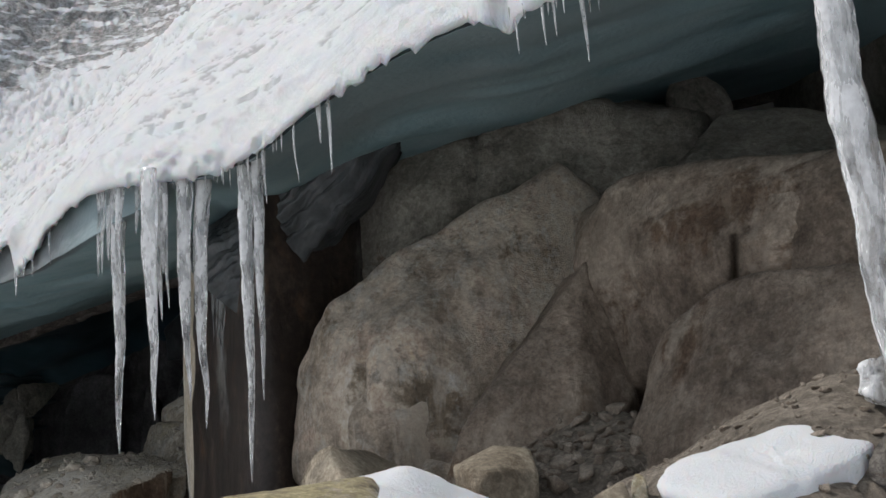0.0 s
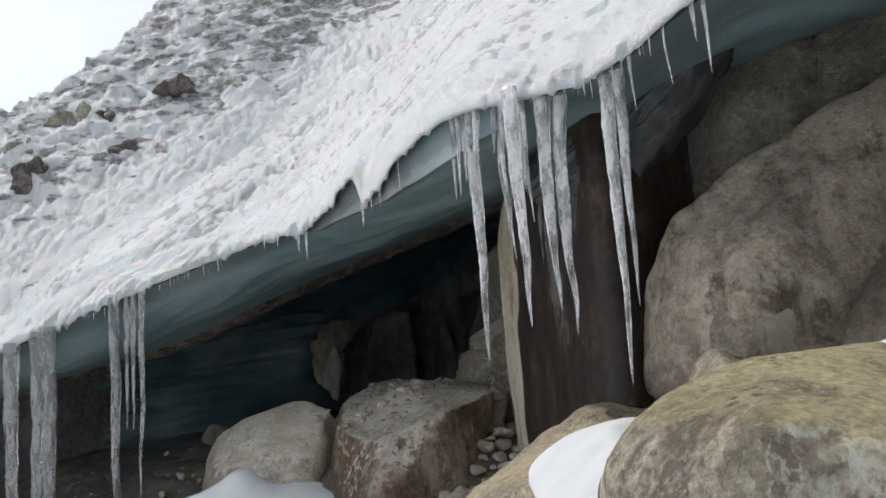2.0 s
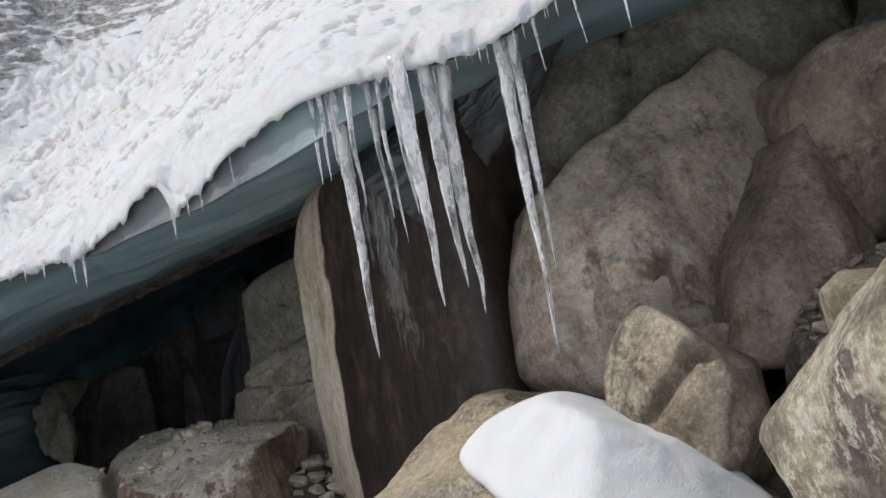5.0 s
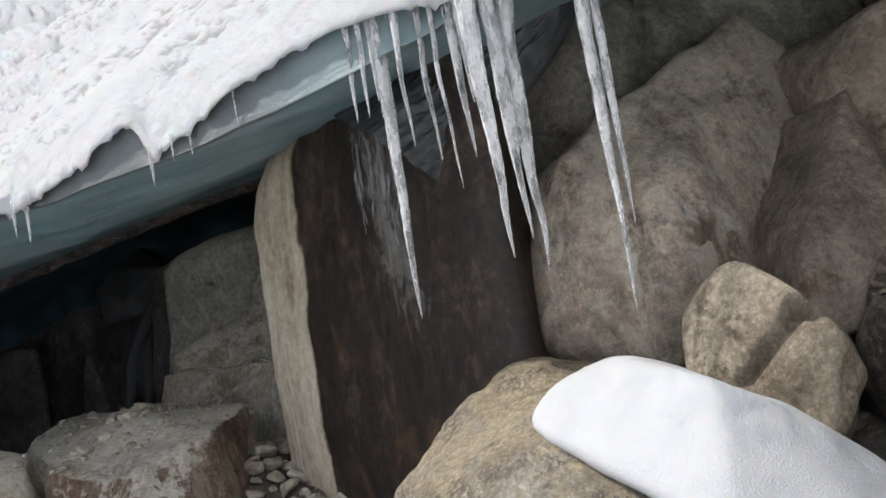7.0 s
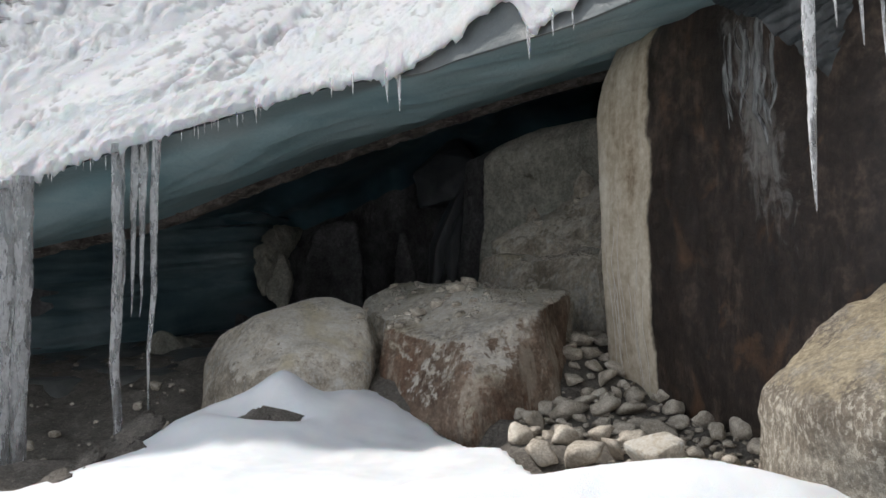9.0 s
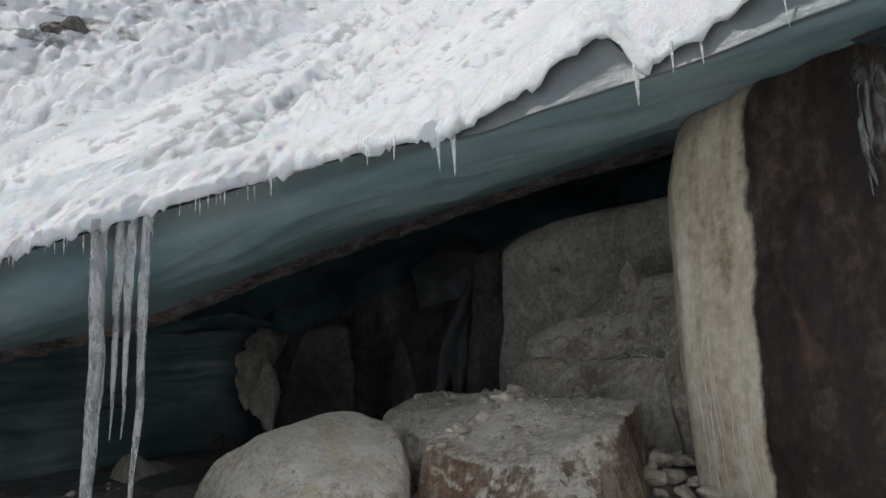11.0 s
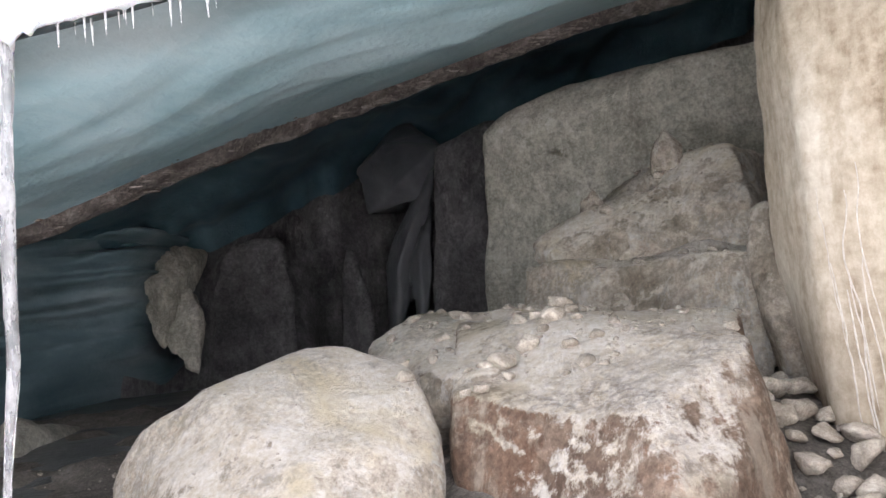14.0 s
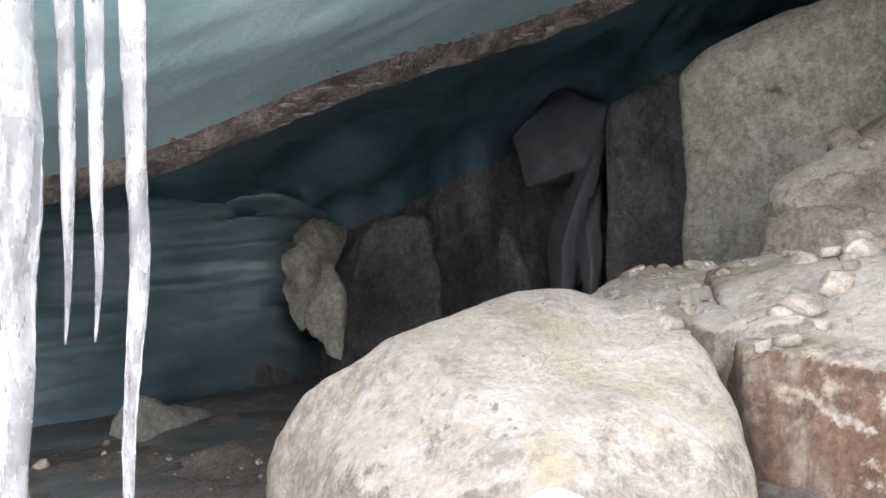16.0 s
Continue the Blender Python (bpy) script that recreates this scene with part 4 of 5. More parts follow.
rock("snowy_boulder", corners("-1.72 4.39 0.77, -1.46 4.61 0.96, -1.22 4.64 1.09, -0.96 4.50 1.21, -0.68 4.69 1.14, -0.25 4.71 0.94, -1.06 3.48 0.78, -1.32 3.85 0.90, -1.61 3.89 0.74, -0.97 3.17 0.62, -0.44 3.14 0.49, 0.20 4.01 0.58, -1.79 4.48 0.16, -1.02 3.37 -0.14, 0.25 4.21 -0.38, -1.06 5.08 0.49"),
     M_YELLOW, "yellowish boulder with a cap of snow", level=6, sharp=26, rough=0.03, seed=17)
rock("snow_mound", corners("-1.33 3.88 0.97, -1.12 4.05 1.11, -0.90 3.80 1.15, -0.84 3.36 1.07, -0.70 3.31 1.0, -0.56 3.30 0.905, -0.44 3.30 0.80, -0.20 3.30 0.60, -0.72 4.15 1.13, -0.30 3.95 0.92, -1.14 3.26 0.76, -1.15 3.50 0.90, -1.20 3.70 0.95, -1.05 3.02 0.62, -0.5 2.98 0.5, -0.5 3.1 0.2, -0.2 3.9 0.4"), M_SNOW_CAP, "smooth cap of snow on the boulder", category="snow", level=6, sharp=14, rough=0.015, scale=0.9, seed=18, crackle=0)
rock("holed_boulder", corners("-0.67 3.82 1.06, -0.61 3.84 1.24, -0.53 3.74 1.38, -0.46 3.68 1.42, -0.37 3.62 1.35, -0.38 3.43 1.25, -0.30 3.37 1.10, -0.11 3.60 1.12, -0.14 3.50 0.95, -0.40 3.38 0.78, -0.58 3.60 0.75, -0.62 3.66 0.98, -0.35 4.2 1.36, 0.12 4.1 1.12, 0.1 4.1 0.6, -0.5 4.2 0.6"), M_HOLED, "angular tan boulder with a dark hollow under its brow", level=6, sharp=55, rough=0.016, seed=19, crackle=0.3, grooves=(((-0.40, 3.44, 1.225), (-0.35, 3.42, 1.215), 0.036, 0.12), ((-0.41, 3.46, 1.19), (-0.56, 3.60, 1.00), 0.032, 0.06), ((-0.30, 3.40, 0.98), (-0.34, 3.40, 0.85), 0.04, 0.04)))
rock("low_stone", corners("-0.14 4.12 1.28, -0.05 4.10 1.33, 0.08 4.10 1.31, 0.14 4.12 1.18, -0.15 4.08 1.15, 0.10 4.05 1.05, -0.1 4.4 1.3, 0.1 4.4 1.2, 0 4.4 0.9, -0.1 4.1 0.9"), M_WALL, "low rounded stone behind the tan boulder", level=5, sharp=18, rough=0.02, seed=24)
rock("lichen_boulder", corners("-0.73 1.57 1.27, -0.65 1.64 1.36, -0.58 1.76 1.39, -0.40 1.89 1.43, -0.17 1.98 1.44, -0.10 1.75 1.35, -0.26 1.39 1.29, -0.48 1.42 1.35, -0.66 1.41 1.12, -0.21 1.35 1.12, -0.05 1.85 0.98, -0.80 2.11 1.07, -0.15 2.32 1.26, -0.5 1.7 -0.5"), M_LICHEN, "yellow-topped boulder beside a patch of snow", level=6, sharp=24, rough=0.018, seed=20)
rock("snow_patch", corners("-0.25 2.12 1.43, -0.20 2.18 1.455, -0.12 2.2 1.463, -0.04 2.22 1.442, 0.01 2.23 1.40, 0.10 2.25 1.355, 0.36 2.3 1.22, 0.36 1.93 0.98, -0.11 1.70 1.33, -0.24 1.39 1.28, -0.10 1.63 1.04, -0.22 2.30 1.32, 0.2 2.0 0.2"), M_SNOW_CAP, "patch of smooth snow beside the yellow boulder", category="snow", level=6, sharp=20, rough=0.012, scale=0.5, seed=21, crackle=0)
rock("pale_stone", corners("0.024 3.22 1.343, 0.182 3.35 1.395, 0.288 3.3 1.381, 0.302 3.2 1.306, 0.291 3.15 1.237, 0.103 3.1 1.285, 0.144 3.1 1.334, 0.24 3.69 1.31, 0.22 3.62 0.9, 0.08 3.15 1.0, 0.28 3.2 1.0"), M_HOLED, "pale angular stone lying below the wedge", level=5, sharp=60, rough=0.008, seed=22)
rock("tan_stone", corners("0.29 2.2 1.31, 0.36 2.25 1.35, 0.43 2.28 1.367, 0.435 2.22 1.30, 0.32 2.12 1.22, 0.42 2.12 1.22, 0.36 2.45 1.28, 0.36 2.3 1.0"), M_HOLED, "flat tan stone at the foot of the outcrop", level=5, sharp=20, rough=0.012, seed=26)
rock("tan_stone", corners("0.432 2.28 1.355, 0.462 2.33 1.396, 0.492 2.29 1.385, 0.48 2.2 1.28, 0.44 2.18 1.26, 0.47 2.42 1.35, 0.47 2.3 1.0"), M_LICHEN, "small yellowish stone set upright beside the outcrop", level=4, sharp=14, rough=0.012, seed=27)
rock("wet_rock", corners("0.89 2.02 1.36, 0.96 2.06 1.415, 1.06 2.05 1.425, 1.14 2.0 1.37, 0.93 1.92 1.31, 1.10 1.92 1.31, 1.0 2.0 1.1, 1.0 2.25 1.3"), M_GRAVEL, "dark wet rock melting out of the snow strip", level=5, sharp=16, rough=0.04, scale=0.4, seed=28)
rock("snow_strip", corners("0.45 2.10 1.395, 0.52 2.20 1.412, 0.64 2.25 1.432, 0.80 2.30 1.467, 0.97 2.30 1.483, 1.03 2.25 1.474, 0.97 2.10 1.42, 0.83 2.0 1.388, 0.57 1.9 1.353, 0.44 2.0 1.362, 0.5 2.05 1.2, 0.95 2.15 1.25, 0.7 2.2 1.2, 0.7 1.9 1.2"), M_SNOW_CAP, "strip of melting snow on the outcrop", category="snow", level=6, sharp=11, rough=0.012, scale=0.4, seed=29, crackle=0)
rock("gritty_outcrop", corners("0.36 2.58 1.30, 0.53 2.67 1.35, 0.66 2.66 1.41, 0.79 2.59 1.48, 0.95 2.53 1.55, 1.08 2.45 1.57, 1.30 2.36 1.52, 1.18 2.06 1.25, 0.48 2.27 1.27, 0.59 1.97 1.22, 0.48 2.10 0.4, 1.04 2.02 0.4, 0.46 1.98 1.285, 1.02 2.08 1.345, 0.60 1.88 1.265, 0.85 1.96 1.305, 0.93 3.10 1.17, 1.62 2.98 1.22"), M_DIRT, "gritty outcrop with snow and an ice column on it", level=6, sharp=30, rough=0.03, seed=23)
rock("flat_stone", corners("-2.28 4.39 0.575, -2.19 4.39 0.615, -2.08 4.40 0.625, -2.01 4.30 0.60, -2.17 4.22 0.54, -2.11 4.60 0.3, -2.04 4.41 0.3"), M_PALE, "flat yellowish stone at the edge of the snow", level=4, sharp=10, rough=0.01, seed=25)

def ice_apron():
    """Grey ice that has flowed from the roof over the slab's shoulder, combed into strands along its fall."""
    U, V = np.meshgrid(np.linspace(0, 1, 130), np.linspace(0, 1.12, 90), indexing="ij")
    k = [0, 0.3, 0.55, 0.7, 1.0]
    low = [spline(k, w, U) for w in ([-0.08, -0.40, -0.66, -0.80, -1.10], [5.02, 5.02, 5.05, 5.06, 5.13], [3.10, 2.68, 2.42, 2.33, 2.10])]
    top = [spline(k, w, U) for w in ([-0.45, -0.75, -1.02, -1.18, -1.48], [5.30, 5.32, 5.38, 5.48, 5.70], [3.16, 2.98, 2.86, 2.80, 2.66])]
    curl = np.clip(V - 1, 0, 1)
    W = np.clip(V, 0, 1)
    p = np.stack([U.ravel() * 2.0, V.ravel() * 1.0, U.ravel() * 0], 1)
    strand = 1.3 * fbm(p * [1.5, 11, 1] + 0.35 * fbm(p * 2, 2, 36)[:, None], 4, 34, 0.62).reshape(U.shape)
    X, Y, Z = (a * W + b * (1 - W) for a, b in zip(low, top))
    out = 0.035 + 0.07 * (1 - W) + 0.22 * np.sin(np.pi * W) ** 0.8 + 0.022 * strand * smooth(0, 0.12, W)
    X, Y, Z = X - 0.35 * out, Y - 0.9 * out + 2.4 * curl, Z + 0.012 * strand - 0.25 * curl + 0.05 * W * fbm(np.stack([U.ravel() * 9, U.ravel() * 0, U.ravel() * 0], 1), 3, 37).reshape(U.shape)
    ob = sheet("ice_apron", X, Y, Z, M_ICE_APRON)
    return tagged(ob, "grey sheet of ice sagging over the wet slab", "ice")


ice_apron()
rock("grey_slab", corners("-5.00 11.97 2.10, -4.76 11.95 2.15, -4.21 11.84 2.12, -4.17 11.84 1.29, -5.03 11.97 0.7, -4.2 11.9 0.7, -4.78 12.75 2.19, -4.29 12.84 0.7"), M_SHADED_ROCK, "dim grey slab at the back of the cave", sharp=40, rough=0.03, seed=31)
rock("narrow_slab", corners("-3.69 11.46 1.90, -3.62 11.45 2.01, -3.48 11.41 1.47, -3.54 11.45 0.7, -3.80 11.55 0.7, -3.61 11.88 1.75, -3.67 11.96 0.7"), M_SHADED_ROCK, "narrow pale stone upright at the back of the cave", level=4, sharp=40, rough=0.02, seed=32)
rock("dark_wall", corners("-2.87 11.07 2.65, -2.66 10.96 2.72, -2.39 10.64 2.80, -2.48 10.71 0.7, -3.06 11.11 0.7, -2.57 11.95 2.84, -2.11 12.08 0.7"), M_SHADED_ROCK, "rock wall beside the grey slab, darkened for cave shade", sharp=40, rough=0.03, seed=33)
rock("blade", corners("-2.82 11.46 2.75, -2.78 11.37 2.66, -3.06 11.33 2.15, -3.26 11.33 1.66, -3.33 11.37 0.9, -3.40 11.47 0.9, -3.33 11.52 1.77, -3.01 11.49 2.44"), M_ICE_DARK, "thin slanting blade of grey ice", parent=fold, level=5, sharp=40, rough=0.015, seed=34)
rock("blade", corners("-2.91 11.36 2.32, -2.89 11.31 2.26, -3.06 11.26 1.84, -3.07 11.27 0.9, -3.15 11.32 0.9, -3.18 11.37 1.74"), M_ICE_DARK, "thin slanting blade of grey ice", parent=fold, level=4, sharp=40, rough=0.012, seed=35)
rock("ice_mound", corners("-5.80 9.0 0.86, -5.73 9.0 0.95, -5.64 9.0 0.965, -5.56 9.0 0.90, -5.52 9.0 0.82, -5.50 9.0 0.55, -5.85 9.0 0.55, -5.6 8.8 0.8, -5.8 9.6 0.85, -5.4 9.6 0.8, -5.6 9.3 0.5"), M_GREYSLAB, "low pale mound of silty ice on the cave floor", category="ice", level=5, sharp=16, rough=0.03, seed=52)
rock("half_buried_rock", corners("-4.40 6.20 0.45, -4.20 6.26 0.495, -3.98 6.27 0.51, -3.80 6.25 0.50, -3.84 6.15 0.43, -4.10 6.11 0.42, -4.36 6.14 0.44, -4.00 6.4 0.2"), M_GRAVEL, "dark brown stone melting out of the snow", level=5, sharp=20, rough=0.04, seed=36)
debris = empty("frozen_debris", (-4.75, 5.6, 0.25), "dark broken stones melting out at the snow's edge", "stones")
for k, (x, y, z, long, turn) in enumerate(((-5.10, 5.55, 0.20, 0.14, 0.6), (-4.98, 5.72, 0.28, 0.18, 0.9), (-4.82, 5.98, 0.37, 0.19, 0.95), (-4.76, 5.78, 0.29, 0.15, 0.8), (-4.95, 5.58, 0.21, 0.14, 0.7))):
    c, e = math.cos(turn), math.sin(turn)
    rock("shard", [(x + 1.0 * long * a * c - 0.075 * w * e, y + 1.0 * long * a * e + 0.075 * w * c, z + 0.10 * a + 0.022 * u + 0.02 * w) for a in (-1, 1) for w in (-1, 1) for u in (-1, 1)], M_GRAVEL, "", parent=debris, level=4, sharp=22, rough=0.06, seed=70 + k)
for k, (x, y, z, wide, high, label) in enumerate(((-6.42, 7.90, 4.24, 0.30, 0.15, "brown rock showing through the hillside snow"), (-6.02, 7.92, 4.18, 0.13, 0.09, "dark rock beside the brown one on the hillside"), (-5.36, 8.14, 4.45, 0.19, 0.08, "dark rocks melting out of the hillside snow"), (-5.66, 7.63, 3.74, 0.17, 0.07, "small dark rock showing through the hillside snow"), (-6.47, 7.33, 3.50, 0.20, 0.20, "dark rock on the flank of the hillside"), (-6.78, 7.60, 3.92, 0.16, 0.11, "brown rock on the flank of the hillside"))):
    rock("hillside_rock", [(x + 0.8 * wide * a * (1 - 0.25 * c), y + 0.16 * b, z - 0.03 + 0.8 * high * c * (1 - 0.3 * a * b)) for a in (-1, 1) for b in (-1, 1) for c in (-1, 1)], M_CAVE if k in (0, 5) else M_GRAVEL, label, level=5, sharp=14, rough=0.07, scale=0.5, seed=80 + k)
rock("lobe", corners("-0.46 4.44 1.52, -0.36 4.47 1.66, -0.21 4.47 1.68, -0.08 4.44 1.57, -0.05 4.42 1.30, -0.12 4.39 1.10, -0.46 4.42 1.10, -0.27 4.34 1.42, -0.29 4.80 1.2"), M_WALL, "rounded lobe low on its side", parent=big_boulder, level=5, sharp=16, rough=0.02, seed=41)
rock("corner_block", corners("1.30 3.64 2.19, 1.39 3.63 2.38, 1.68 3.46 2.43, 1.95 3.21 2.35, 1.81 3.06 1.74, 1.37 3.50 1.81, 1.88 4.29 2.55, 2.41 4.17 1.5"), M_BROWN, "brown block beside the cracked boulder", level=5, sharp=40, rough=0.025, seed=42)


# ---- frozen runs on the great slab ----
def ribbon(points, widths, flat=0.35, sides=6):
    """A thin tapering run of ice along a line of places."""
    pts, w = np.asarray(points, float), np.asarray(widths, float)
    ang = np.arange(sides) / sides * 2 * math.pi
    side, out = np.array([0.456, -0.89, 0.0]), np.array([-0.89, -0.456, 0.0])
    v = pts[:, None, :] + w[:, None, None] * (np.cos(ang)[None, :, None] * side + flat * np.sin(ang)[None, :, None] * out)
    k = np.arange(len(pts) * sides).reshape(len(pts), sides)
    q = np.stack([k[:-1], np.roll(k[:-1], -1, 1), np.roll(k[1:], -1, 1), k[1:]], -1).reshape(-1, 4)
    return v.reshape(-1, 3), q


def tree_of(names):
    verts, faces, start = [], [], 0
    for ob in scene.objects:
        if ob.type == "MESH" and ob.name.split(".")[0] in names:
            co = np.empty(len(ob.data.vertices) * 3)
            ob.data.vertices.foreach_get("co", co)
            verts += (co.reshape(-1, 3) + np.array(ob.location)).tolist()
            faces += [[start + k for k in f.vertices] for f in ob.data.polygons]
            start = len(verts)
    return BVHTree.FromPolygons(verts, faces)


SLAB_TREE = tree_of({"great_slab"})


def runs_on_slab(name, count, mat, y_range, z_top, z_len, width, lean, seed, label, wiggle=0.015):
    rng = np.random.default_rng(seed)
    verts, faces, start = [], [], 0
    for _ in range(count):
        y0, z0, span = rng.uniform(*y_range), rng.uniform(*z_top), rng.uniform(*z_len)
        k = np.linspace(0, 1, 30)
        y = y0 + lean * k * span + wiggle * fbm(np.stack([k * span * 4, k * 0 + y0 * 31, k * 0], 1), 3, seed)
        z = z0 - k * span
        hits = [SLAB_TREE.ray_cast(Vector((-3.5, a, c)), Vector((1, 0, 0)))[0] for a, c in zip(y, z)]
        if None in hits:
            continue
        v, q = ribbon(np.stack([np.array([h.x for h in hits]) - 0.002, y, z], 1), rng.uniform(*width) * np.sin(np.pi * np.clip(k * 0.9 + 0.1, 0, 1)) ** 0.6 + 0.001)
        verts.append(v)
        faces.append(q + start)
        start += len(v)
    at = (-1.6, np.mean(y_range), z_top[0] - z_len[1])
    ob = mesh_object(name, np.concatenate(verts), np.concatenate(faces)[:, ::-1], mat, great_slab, at, label)
    ob["kind"] = "stuff"
    return ob


M_LIME, mn, ml, mb = material("white_mineral_streak")
ml.new(ramp(mn, ml, tex(mn, ml, object_co(mn), 30, 5, 0.6), [(0.35, (0.48, 0.44, 0.38)), (0.6, (0.66, 0.62, 0.56))]), mb.inputs["Base Color"])
mb.inputs["Roughness"].default_value = 0.8
runs_on_slab("mineral_streak", 20, M_LIME, (6.50, 6.92), (0.7, 1.8), (0.25, 0.9), (0.0012, 0.0042), -0.02, 303, "thin white streaks down the dry stone", 0.022)

M_FROST, mn, ml, mb = material("thin_frosted_ice")
ml.new(ramp(mn, ml, tex(mn, ml, object_co(mn), 30, 5, 0.6, 0.2, (1, 1, 0.3)), [(0.38, (0.045, 0.043, 0.042)), (0.62, (0.24, 0.243, 0.24))]), mb.inputs["Base Color"])
mb.inputs["Roughness"].default_value = 0.4
runs_on_slab("frozen_run", 22, M_FROST, (5.42, 5.74), (2.25, 2.62), (0.15, 0.55), (0.006, 0.020), -0.10, 305, "frozen trickles down the dark face of the slab", 0.05)


# ---- icicles ----
def icicle(x, y, top, length, radius, lean=0.0, group="icicles along the ice edge", label="long clear icicle hanging from the snowy edge", blunt=0.0):
    rng = np.random.default_rng(int(abs(x * 1000) + abs(length * 777)))
    y = y + (0.03 if blunt == 0 else 0.0)
    if x < 0.8:
        more = max(0.0, float(lip_z(x)) + 0.02 - top)
        top, length = top + more, length + more
    rings, sides = max(10, int(length / 0.02)), 12
    s = np.linspace(0, 1, rings)
    r = radius * (np.clip(1 - s, 0, 1) ** 0.7 * (1 - blunt) + blunt) * (1 + 0.03 * np.sin(s * length * 90 + rng.uniform(0, 6))) * (1 + 0.07 * fbm(np.stack([s * length * 22, s * 0 + x * 9, s * 0], 1), 3, 3) + 0.12 * fbm(np.stack([s * length * 4, s * 0 + x * 7, s * 0], 1), 2, 8)) + 0.0012
    bend = fbm(np.stack([s * length * 3, s * 0, s * 0 + x * 5], 1), 2, 5) * 0.012
    ang = np.arange(sides) / sides * 2 * math.pi
    A, S = np.meshgrid(ang, np.arange(rings))
    lob = 1 + 0.16 * np.sin(2 * A + rng.uniform(0, 6)) + 0.10 * np.sin(3 * A + S * 0.15)
    R = r[S] * lob
    X, Y, Z = x + bend[S] + lean * s[S] * length + R * np.cos(A), y + R * np.sin(A) * 0.85 + bend[::-1][S] * 0.5, top + 0.025 - s[S] * (length + 0.025)
    v = np.stack([X.ravel(), Y.ravel(), Z.ravel()], 1)
    k = np.arange(rings * sides).reshape(rings, sides)
    q = np.stack([k[:-1], np.roll(k[:-1], -1, 1), np.roll(k[1:], -1, 1), k[1:]], -1).reshape(-1, 4)
    ob = mesh_object("icicle", v, [list(f)[::-1] for f in q.tolist()] + [k[0].tolist(), k[-1][::-1].tolist()], M_ICICLE_DIM if x < -4.6 else M_ICICLE, None, (x, y, top - length))
    return tagged(ob, label, "icicle", group)


for x, y, top, length, radius in (
    (-1.50, 4.27, 2.61, 1.19, 0.040), (-1.58, 4.27, 2.63, 0.37, 0.013), (-1.54, 4.24, 2.59, 0.27, 0.012), (-1.36, 4.12, 2.58, 0.16, 0.015), (-1.31, 4.08, 2.58, 0.69, 0.012),
    (-1.225, 3.87, 2.60, 1.03, 0.034), (-1.19, 4.00, 2.60, 0.55, 0.013), (-1.21, 4.02, 2.59, 0.38, 0.019), (-1.10, 3.97, 2.61, 0.97, 0.033), (-1.035, 4.0, 2.60, 1.08, 0.035),
    (-0.80, 3.80, 2.60, 1.31, 0.034), (-0.745, 3.80, 2.60, 0.98, 0.028), (-0.67, 3.62, 2.59, 0.18, 0.008), (-0.52, 3.50, 2.60, 0.14, 0.005), (-0.42, 3.41, 2.71, 0.12, 0.009),
    (-0.38, 3.38, 2.66, 0.21, 0.009), (0.39, 2.66, 2.74, 0.10, 0.005), (0.42, 2.64, 2.76, 0.10, 0.005), (0.50, 2.58, 2.75, 0.20, 0.008), (0.31, 2.72, 2.75, 0.11, 0.004),
    (-1.62, 4.33, 2.64, 0.38, 0.014), (-1.45, 4.14, 2.60, 0.51, 0.018), (-1.34, 4.18, 2.59, 0.57, 0.019), (-1.24, 4.05, 2.57, 0.57, 0.021),
    (-2.48, 5.36, 2.49, 0.16, 0.011), (-3.29, 6.13, 2.49, 0.19, 0.010), (-3.22, 6.10, 2.48, 0.23, 0.012), (-2.37, 5.22, 2.47, 0.06, 0.006), (-2.29, 5.13, 2.52, 0.11, 0.006), (-2.07, 4.85, 2.59, 0.16, 0.005), (-4.16, 6.50, 2.39, 0.10, 0.006),
    (-4.84, 6.26, 2.01, 0.92, 0.026), (-4.79, 6.27, 1.99, 0.90, 0.024), (-4.72, 6.28, 2.02, 1.53, 0.026), (-3.65, 6.29, 2.46, 0.07, 0.007), (-3.51, 6.23, 2.48, 0.09, 0.007)):
    icicle(x, y, top, length, radius, lean=-0.05 if x < -4.6 else 0.0)
for x, y, top, length, radius in ((-4.93, 6.24, 2.01, 1.64, 0.043), (-5.555, 6.11, 1.72, 1.64, 0.05), (-5.475, 6.14, 1.73, 1.66, 0.055), (-5.77, 6.09, 1.70, 1.62, 0.055)):
    icicle(x, y, top, length, radius, lean=-0.02, label="thick icicle reaching down to the snow", blunt=0.55)
def icicle_fringe():
    rng = np.random.default_rng(77)
    verts, faces, start = [], [], 0
    ang = np.arange(5) / 5 * 2 * math.pi
    for _ in range(260):
        x = rng.uniform(-6.5, 0.9)
        if vnoise([[x * 2.3, 3.1, 0]], 5)[0] < -0.15:
            continue
        size = 0.012 + 0.07 * rng.uniform(0, 1) ** 2.5
        y, z = float(lip_y(x)) + rng.uniform(0.005, 0.05), float(lip_z(x)) + 0.02
        s = np.array([0, 0.35, 0.7, 1.0])
        r = (0.0018 + size * 0.055) * np.array([1, 0.75, 0.45, 0.08])
        v = np.stack([x + r[:, None] * np.cos(ang), y + r[:, None] * np.sin(ang), np.repeat((z - s * (size + 0.03))[:, None], 5, 1)], -1).reshape(-1, 3)
        k = np.arange(20).reshape(4, 5)
        faces.append(np.stack([k[1:], np.roll(k[1:], -1, 1), np.roll(k[:-1], -1, 1), k[:-1]], -1).reshape(-1, 4) + start)
        verts.append(v)
        start += 20
    return tagged(mesh_object("icicle_fringe", np.concatenate(verts), np.concatenate(faces), M_ICICLE, None, (-2.5, 5.4, 2.4)), "fringe of tiny icicles along the snow edge", "icicles", kind="stuff")


icicle_fringe()


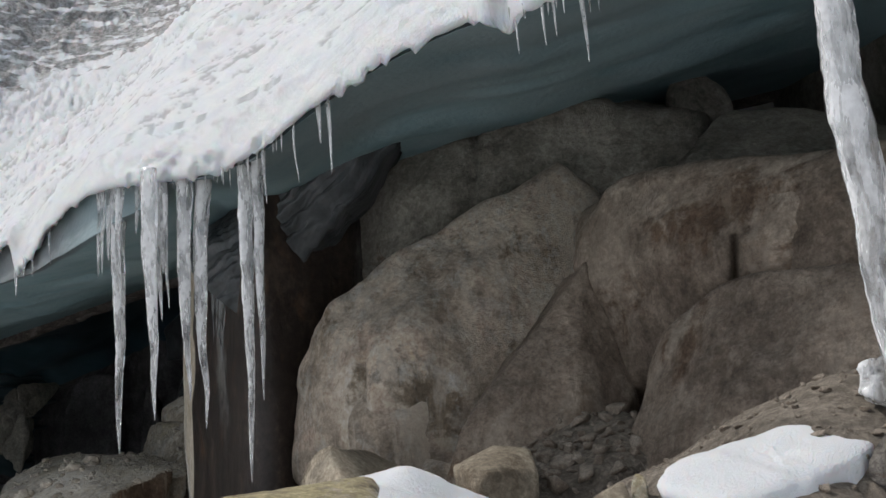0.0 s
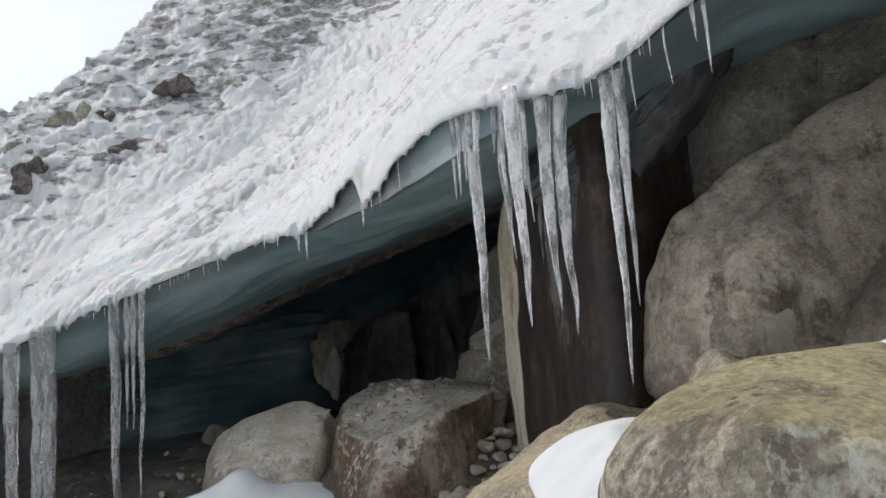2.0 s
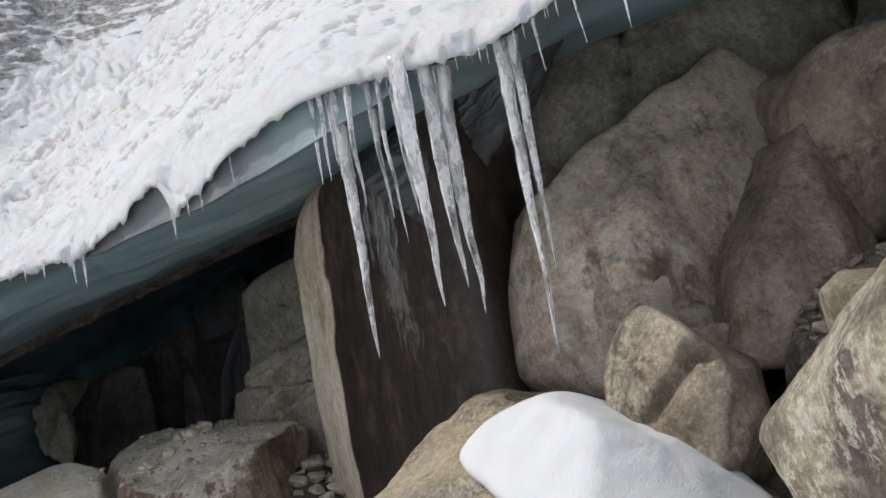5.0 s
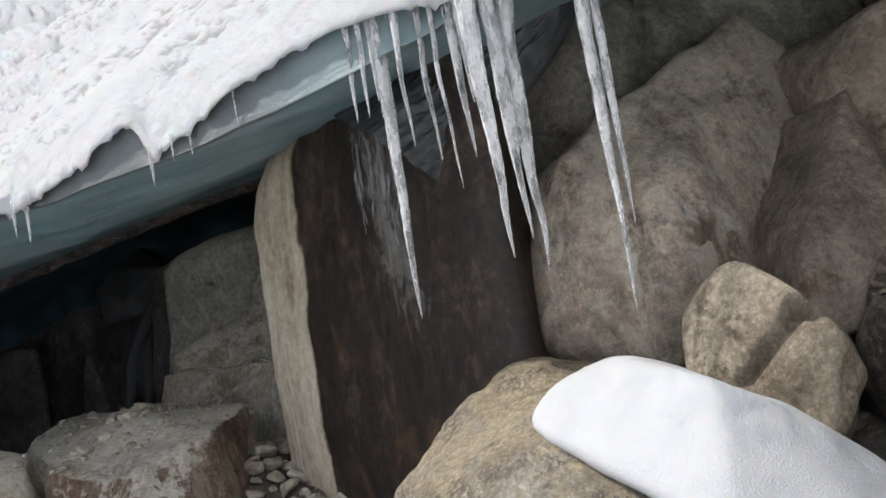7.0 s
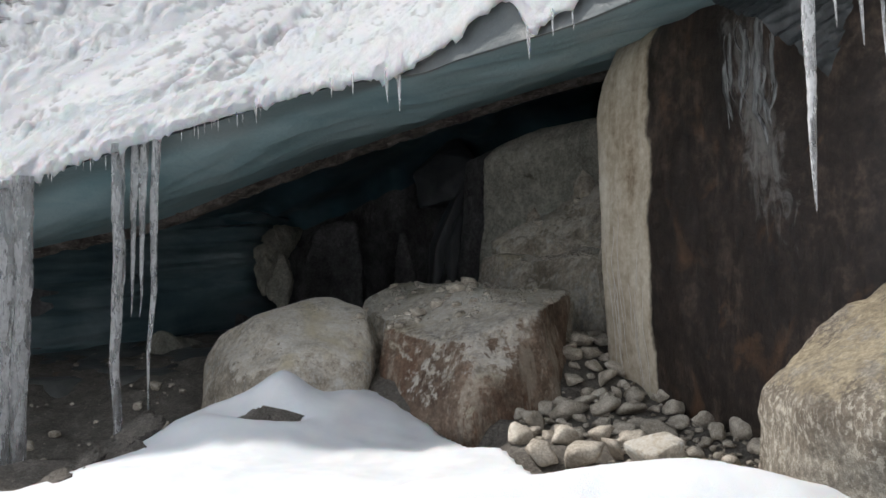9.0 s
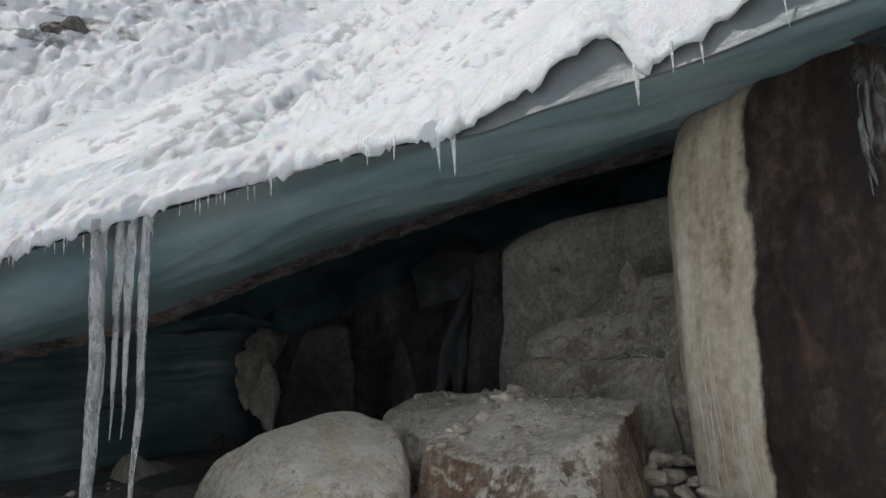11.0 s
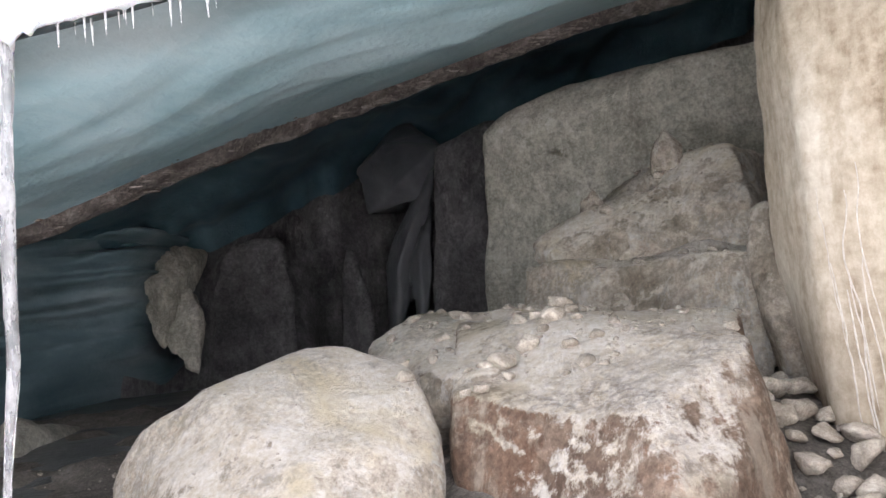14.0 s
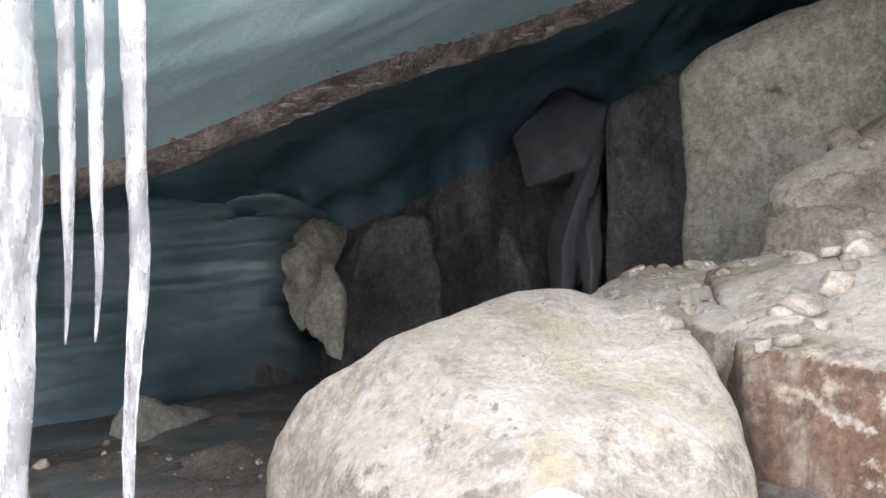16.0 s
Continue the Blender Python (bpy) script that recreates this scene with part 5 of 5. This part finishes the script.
def band_grit():
    """Pebbles and grit frozen into the silt ledge."""
    rng = np.random.default_rng(88)
    base, tris = SPHERES[2]
    verts, faces, start = [], [], 0
    for _ in range(700):
        x, k = rng.uniform(-6.4, -1.6), rng.uniform(0.0, 0.9)
        size = 0.005 + 0.014 * rng.uniform(0, 1) ** 2.5
        at = np.array([x, float(spline(BAND_X, BAND_Y, x)) - 0.03 + 0.42 * k, float(spline(BAND_X, BAND_Z, x)) + 0.02 - 0.06 * math.sin(math.pi * min(1, k * 1.1))])
        v = base * size * rng.uniform(0.5, 1.4, 3) * [2.6, 1.4, 0.32] * (1 + 0.2 * vnoise(base * 2 + rng.uniform(0, 50), 9))[:, None]
        verts.append(v + at)
        faces += [[start + a for a in f] for f in tris]
        start += len(v)
    grit = mesh_object("grit", np.concatenate(verts), faces, M_BAND_GRIT, glacier, (0, 0, 0), "pale grit frozen into the silt")
    grit["kind"] = "stuff"


band_grit()
column = icicle(1.03, 2.2, 2.9, 1.36, 0.052, lean=0.06, label="thick ice column standing on the outcrop", blunt=0.9)
rock("foot", corners("0.99 2.22 1.60, 1.02 2.22 1.63, 1.08 2.2 1.645, 1.2 2.2 1.67, 1.25 2.2 1.55, 0.995 2.22 1.54, 1.06 2.16 1.505, 1.15 2.15 1.5, 1.15 2.35 1.5"), M_ICICLE, "knobbly spread foot of ice", parent=column, level=5, sharp=10, rough=0.03, scale=0.35, seed=43)


# ---- loose stones ----
STONES, CHIPS = [], []
for k in range(14):
    rng = np.random.default_rng(200 + k)
    pts = rng.normal(size=(11, 3))
    pts = pts / np.linalg.norm(pts, axis=1)[:, None] * [1, 0.8, 0.62]
    v, f, mid = boulder_shape(pts, level=3, sharp=18 if k < 8 else 40, rough=0.06, seed=40 + k)
    me = bpy.data.meshes.new("stone")
    me.from_pydata((v - mid).tolist(), [], f)
    me.shade_smooth()
    me.materials.append(M_COBBLE if k < 8 else M_CHIP)
    (STONES if k < 8 else CHIPS).append(me)


def stone_at(x, y, z, size, rng, parent=None, name="stone", kinds=STONES):
    ob = new(name, kinds[int(rng.integers(len(kinds)))])
    ob.location, ob.rotation_euler, ob.scale = (x, y, z), (rng.uniform(-0.45, 0.45), rng.uniform(-0.45, 0.45), rng.uniform(0, 6.28)), (size * rng.uniform(0.85, 1.2), size, size * rng.uniform(0.8, 1.05))
    if parent:
        ob.parent = parent
        ob.matrix_parent_inverse = Matrix.Translation(-parent.location)
    return ob


def rubble(at, label, count, x0, x1, y0, y1, lo, hi, seed, tree, sink=0.25, power=2.2, pack=0.72, top=9.0, kinds=STONES):
    """Stones dropped on what lies below them, the large ones first, few of them overlapping."""
    pile = empty("rubble_pile", at, label, "rubble")
    rng = np.random.default_rng(seed)
    laid = []
    for size in sorted((lo * (hi / lo) ** rng.uniform(0, 1) ** power for _ in range(count)), reverse=True):
        for _ in range(14):
            x, y = rng.uniform(x0, x1), rng.uniform(y0, y1)
            if all((x - a) ** 2 + (y - b) ** 2 > (pack * (size + c)) ** 2 for a, b, c in laid):
                hit, way = tree.ray_cast(Vector((x, y, 2.35)), Vector((0, 0, -1)))[:2]
                if hit and hit.z < top and way.z > 0.6:
                    stone_at(x, y, hit.z + size * sink, size, rng, pile, "stone", kinds)
                    laid.append((x, y, size))
                break


BED = tree_of({"ground", "silt_ridge", "block_boulder", "round_boulder", "silted_rock", "upper_block", "gravel_mound"})
rubble((-1.9, 6.3, 0.45), "heap of rounded cobbles between slab and boulder", 300, -2.6, -1.30, 5.0, 6.65, 0.015, 0.14, 5, BED, 0.42, 1.6, top=0.8)
rubble((-1.6, 5.7, 0.4), "fine gravel heaped at the foot of the slab", 290, -2.1, -1.25, 5.0, 6.3, 0.008, 0.035, 12, BED, 0.3, 1.2, top=0.8)
rubble((-2.05, 7.1, 0.9), "cobbles filling the gap beside the slab", 130, -2.3, -1.88, 6.4, 7.7, 0.02, 0.105, 6, BED, 0.5, 1.4, top=1.05)
rubble((0.6, 4.0, 1.3), "angular rubble below the rock wedge", 290, 0.05, 0.95, 3.35, 4.05, 0.012, 0.07, 7, BED, 0.2, 1.6, kinds=CHIPS)
rubble((0.8, 2.4, 1.3), "brown grit lying on the outcrop", 280, 0.38, 1.25, 1.95, 2.75, 0.005, 0.024, 13, tree_of({"gritty_outcrop"}), 0.15, 2.0, kinds=CHIPS)
rubble((-2.9, 7.3, 1.1), "small stones lying on the silt ridge", 290, -3.6, -1.95, 6.9, 8.4, 0.008, 0.06, 8, BED, 0.15, 1.5)
rubble((-3.9, 7.1, 1.1), "grit and pebbles on the round boulder", 130, -4.6, -3.5, 6.6, 7.8, 0.004, 0.016, 9, BED, 0.2, 2.2)
rubble((-2.2, 8.6, 1.7), "loose stones on the silted rock", 50, -2.6, -1.6, 7.8, 9.3, 0.012, 0.08, 10, BED, 0.3, 3.0)
rubble((-5.0, 7.0, 0.6), "pebbles on the cave's gravel floor", 290, -6.5, -4.3, 5.4, 9.0, 0.008, 0.06, 11, BED, 0.3, 3.2)
for x, y, size in ((-3.32, 6.96, 0.05), (-3.22, 7.12, 0.065), (-3.38, 6.98, 0.035), (-2.93, 7.35, 0.075), (-2.84, 7.5, 0.09), (-2.98, 7.42, 0.05), (-2.35, 8.2, 0.06), (-5.19, 7.55, 0.08), (-4.9, 6.75, 0.06), (-3.18, 7.14, 0.055), (-3.08, 7.2, 0.07), (-3.2, 7.05, 0.04), (-2.05, 5.75, 0.085), (-2.35, 5.9, 0.07)):
    hit = BED.ray_cast(Vector((x, y, 2.35)), Vector((0, 0, -1)))[0]
    tagged(stone_at(x, y, hit.z + size * 0.3, size, np.random.default_rng(int(size * 999)), None, "loose_stone"), "single pale stone lying loose on the silt", "stone", "loose stones")
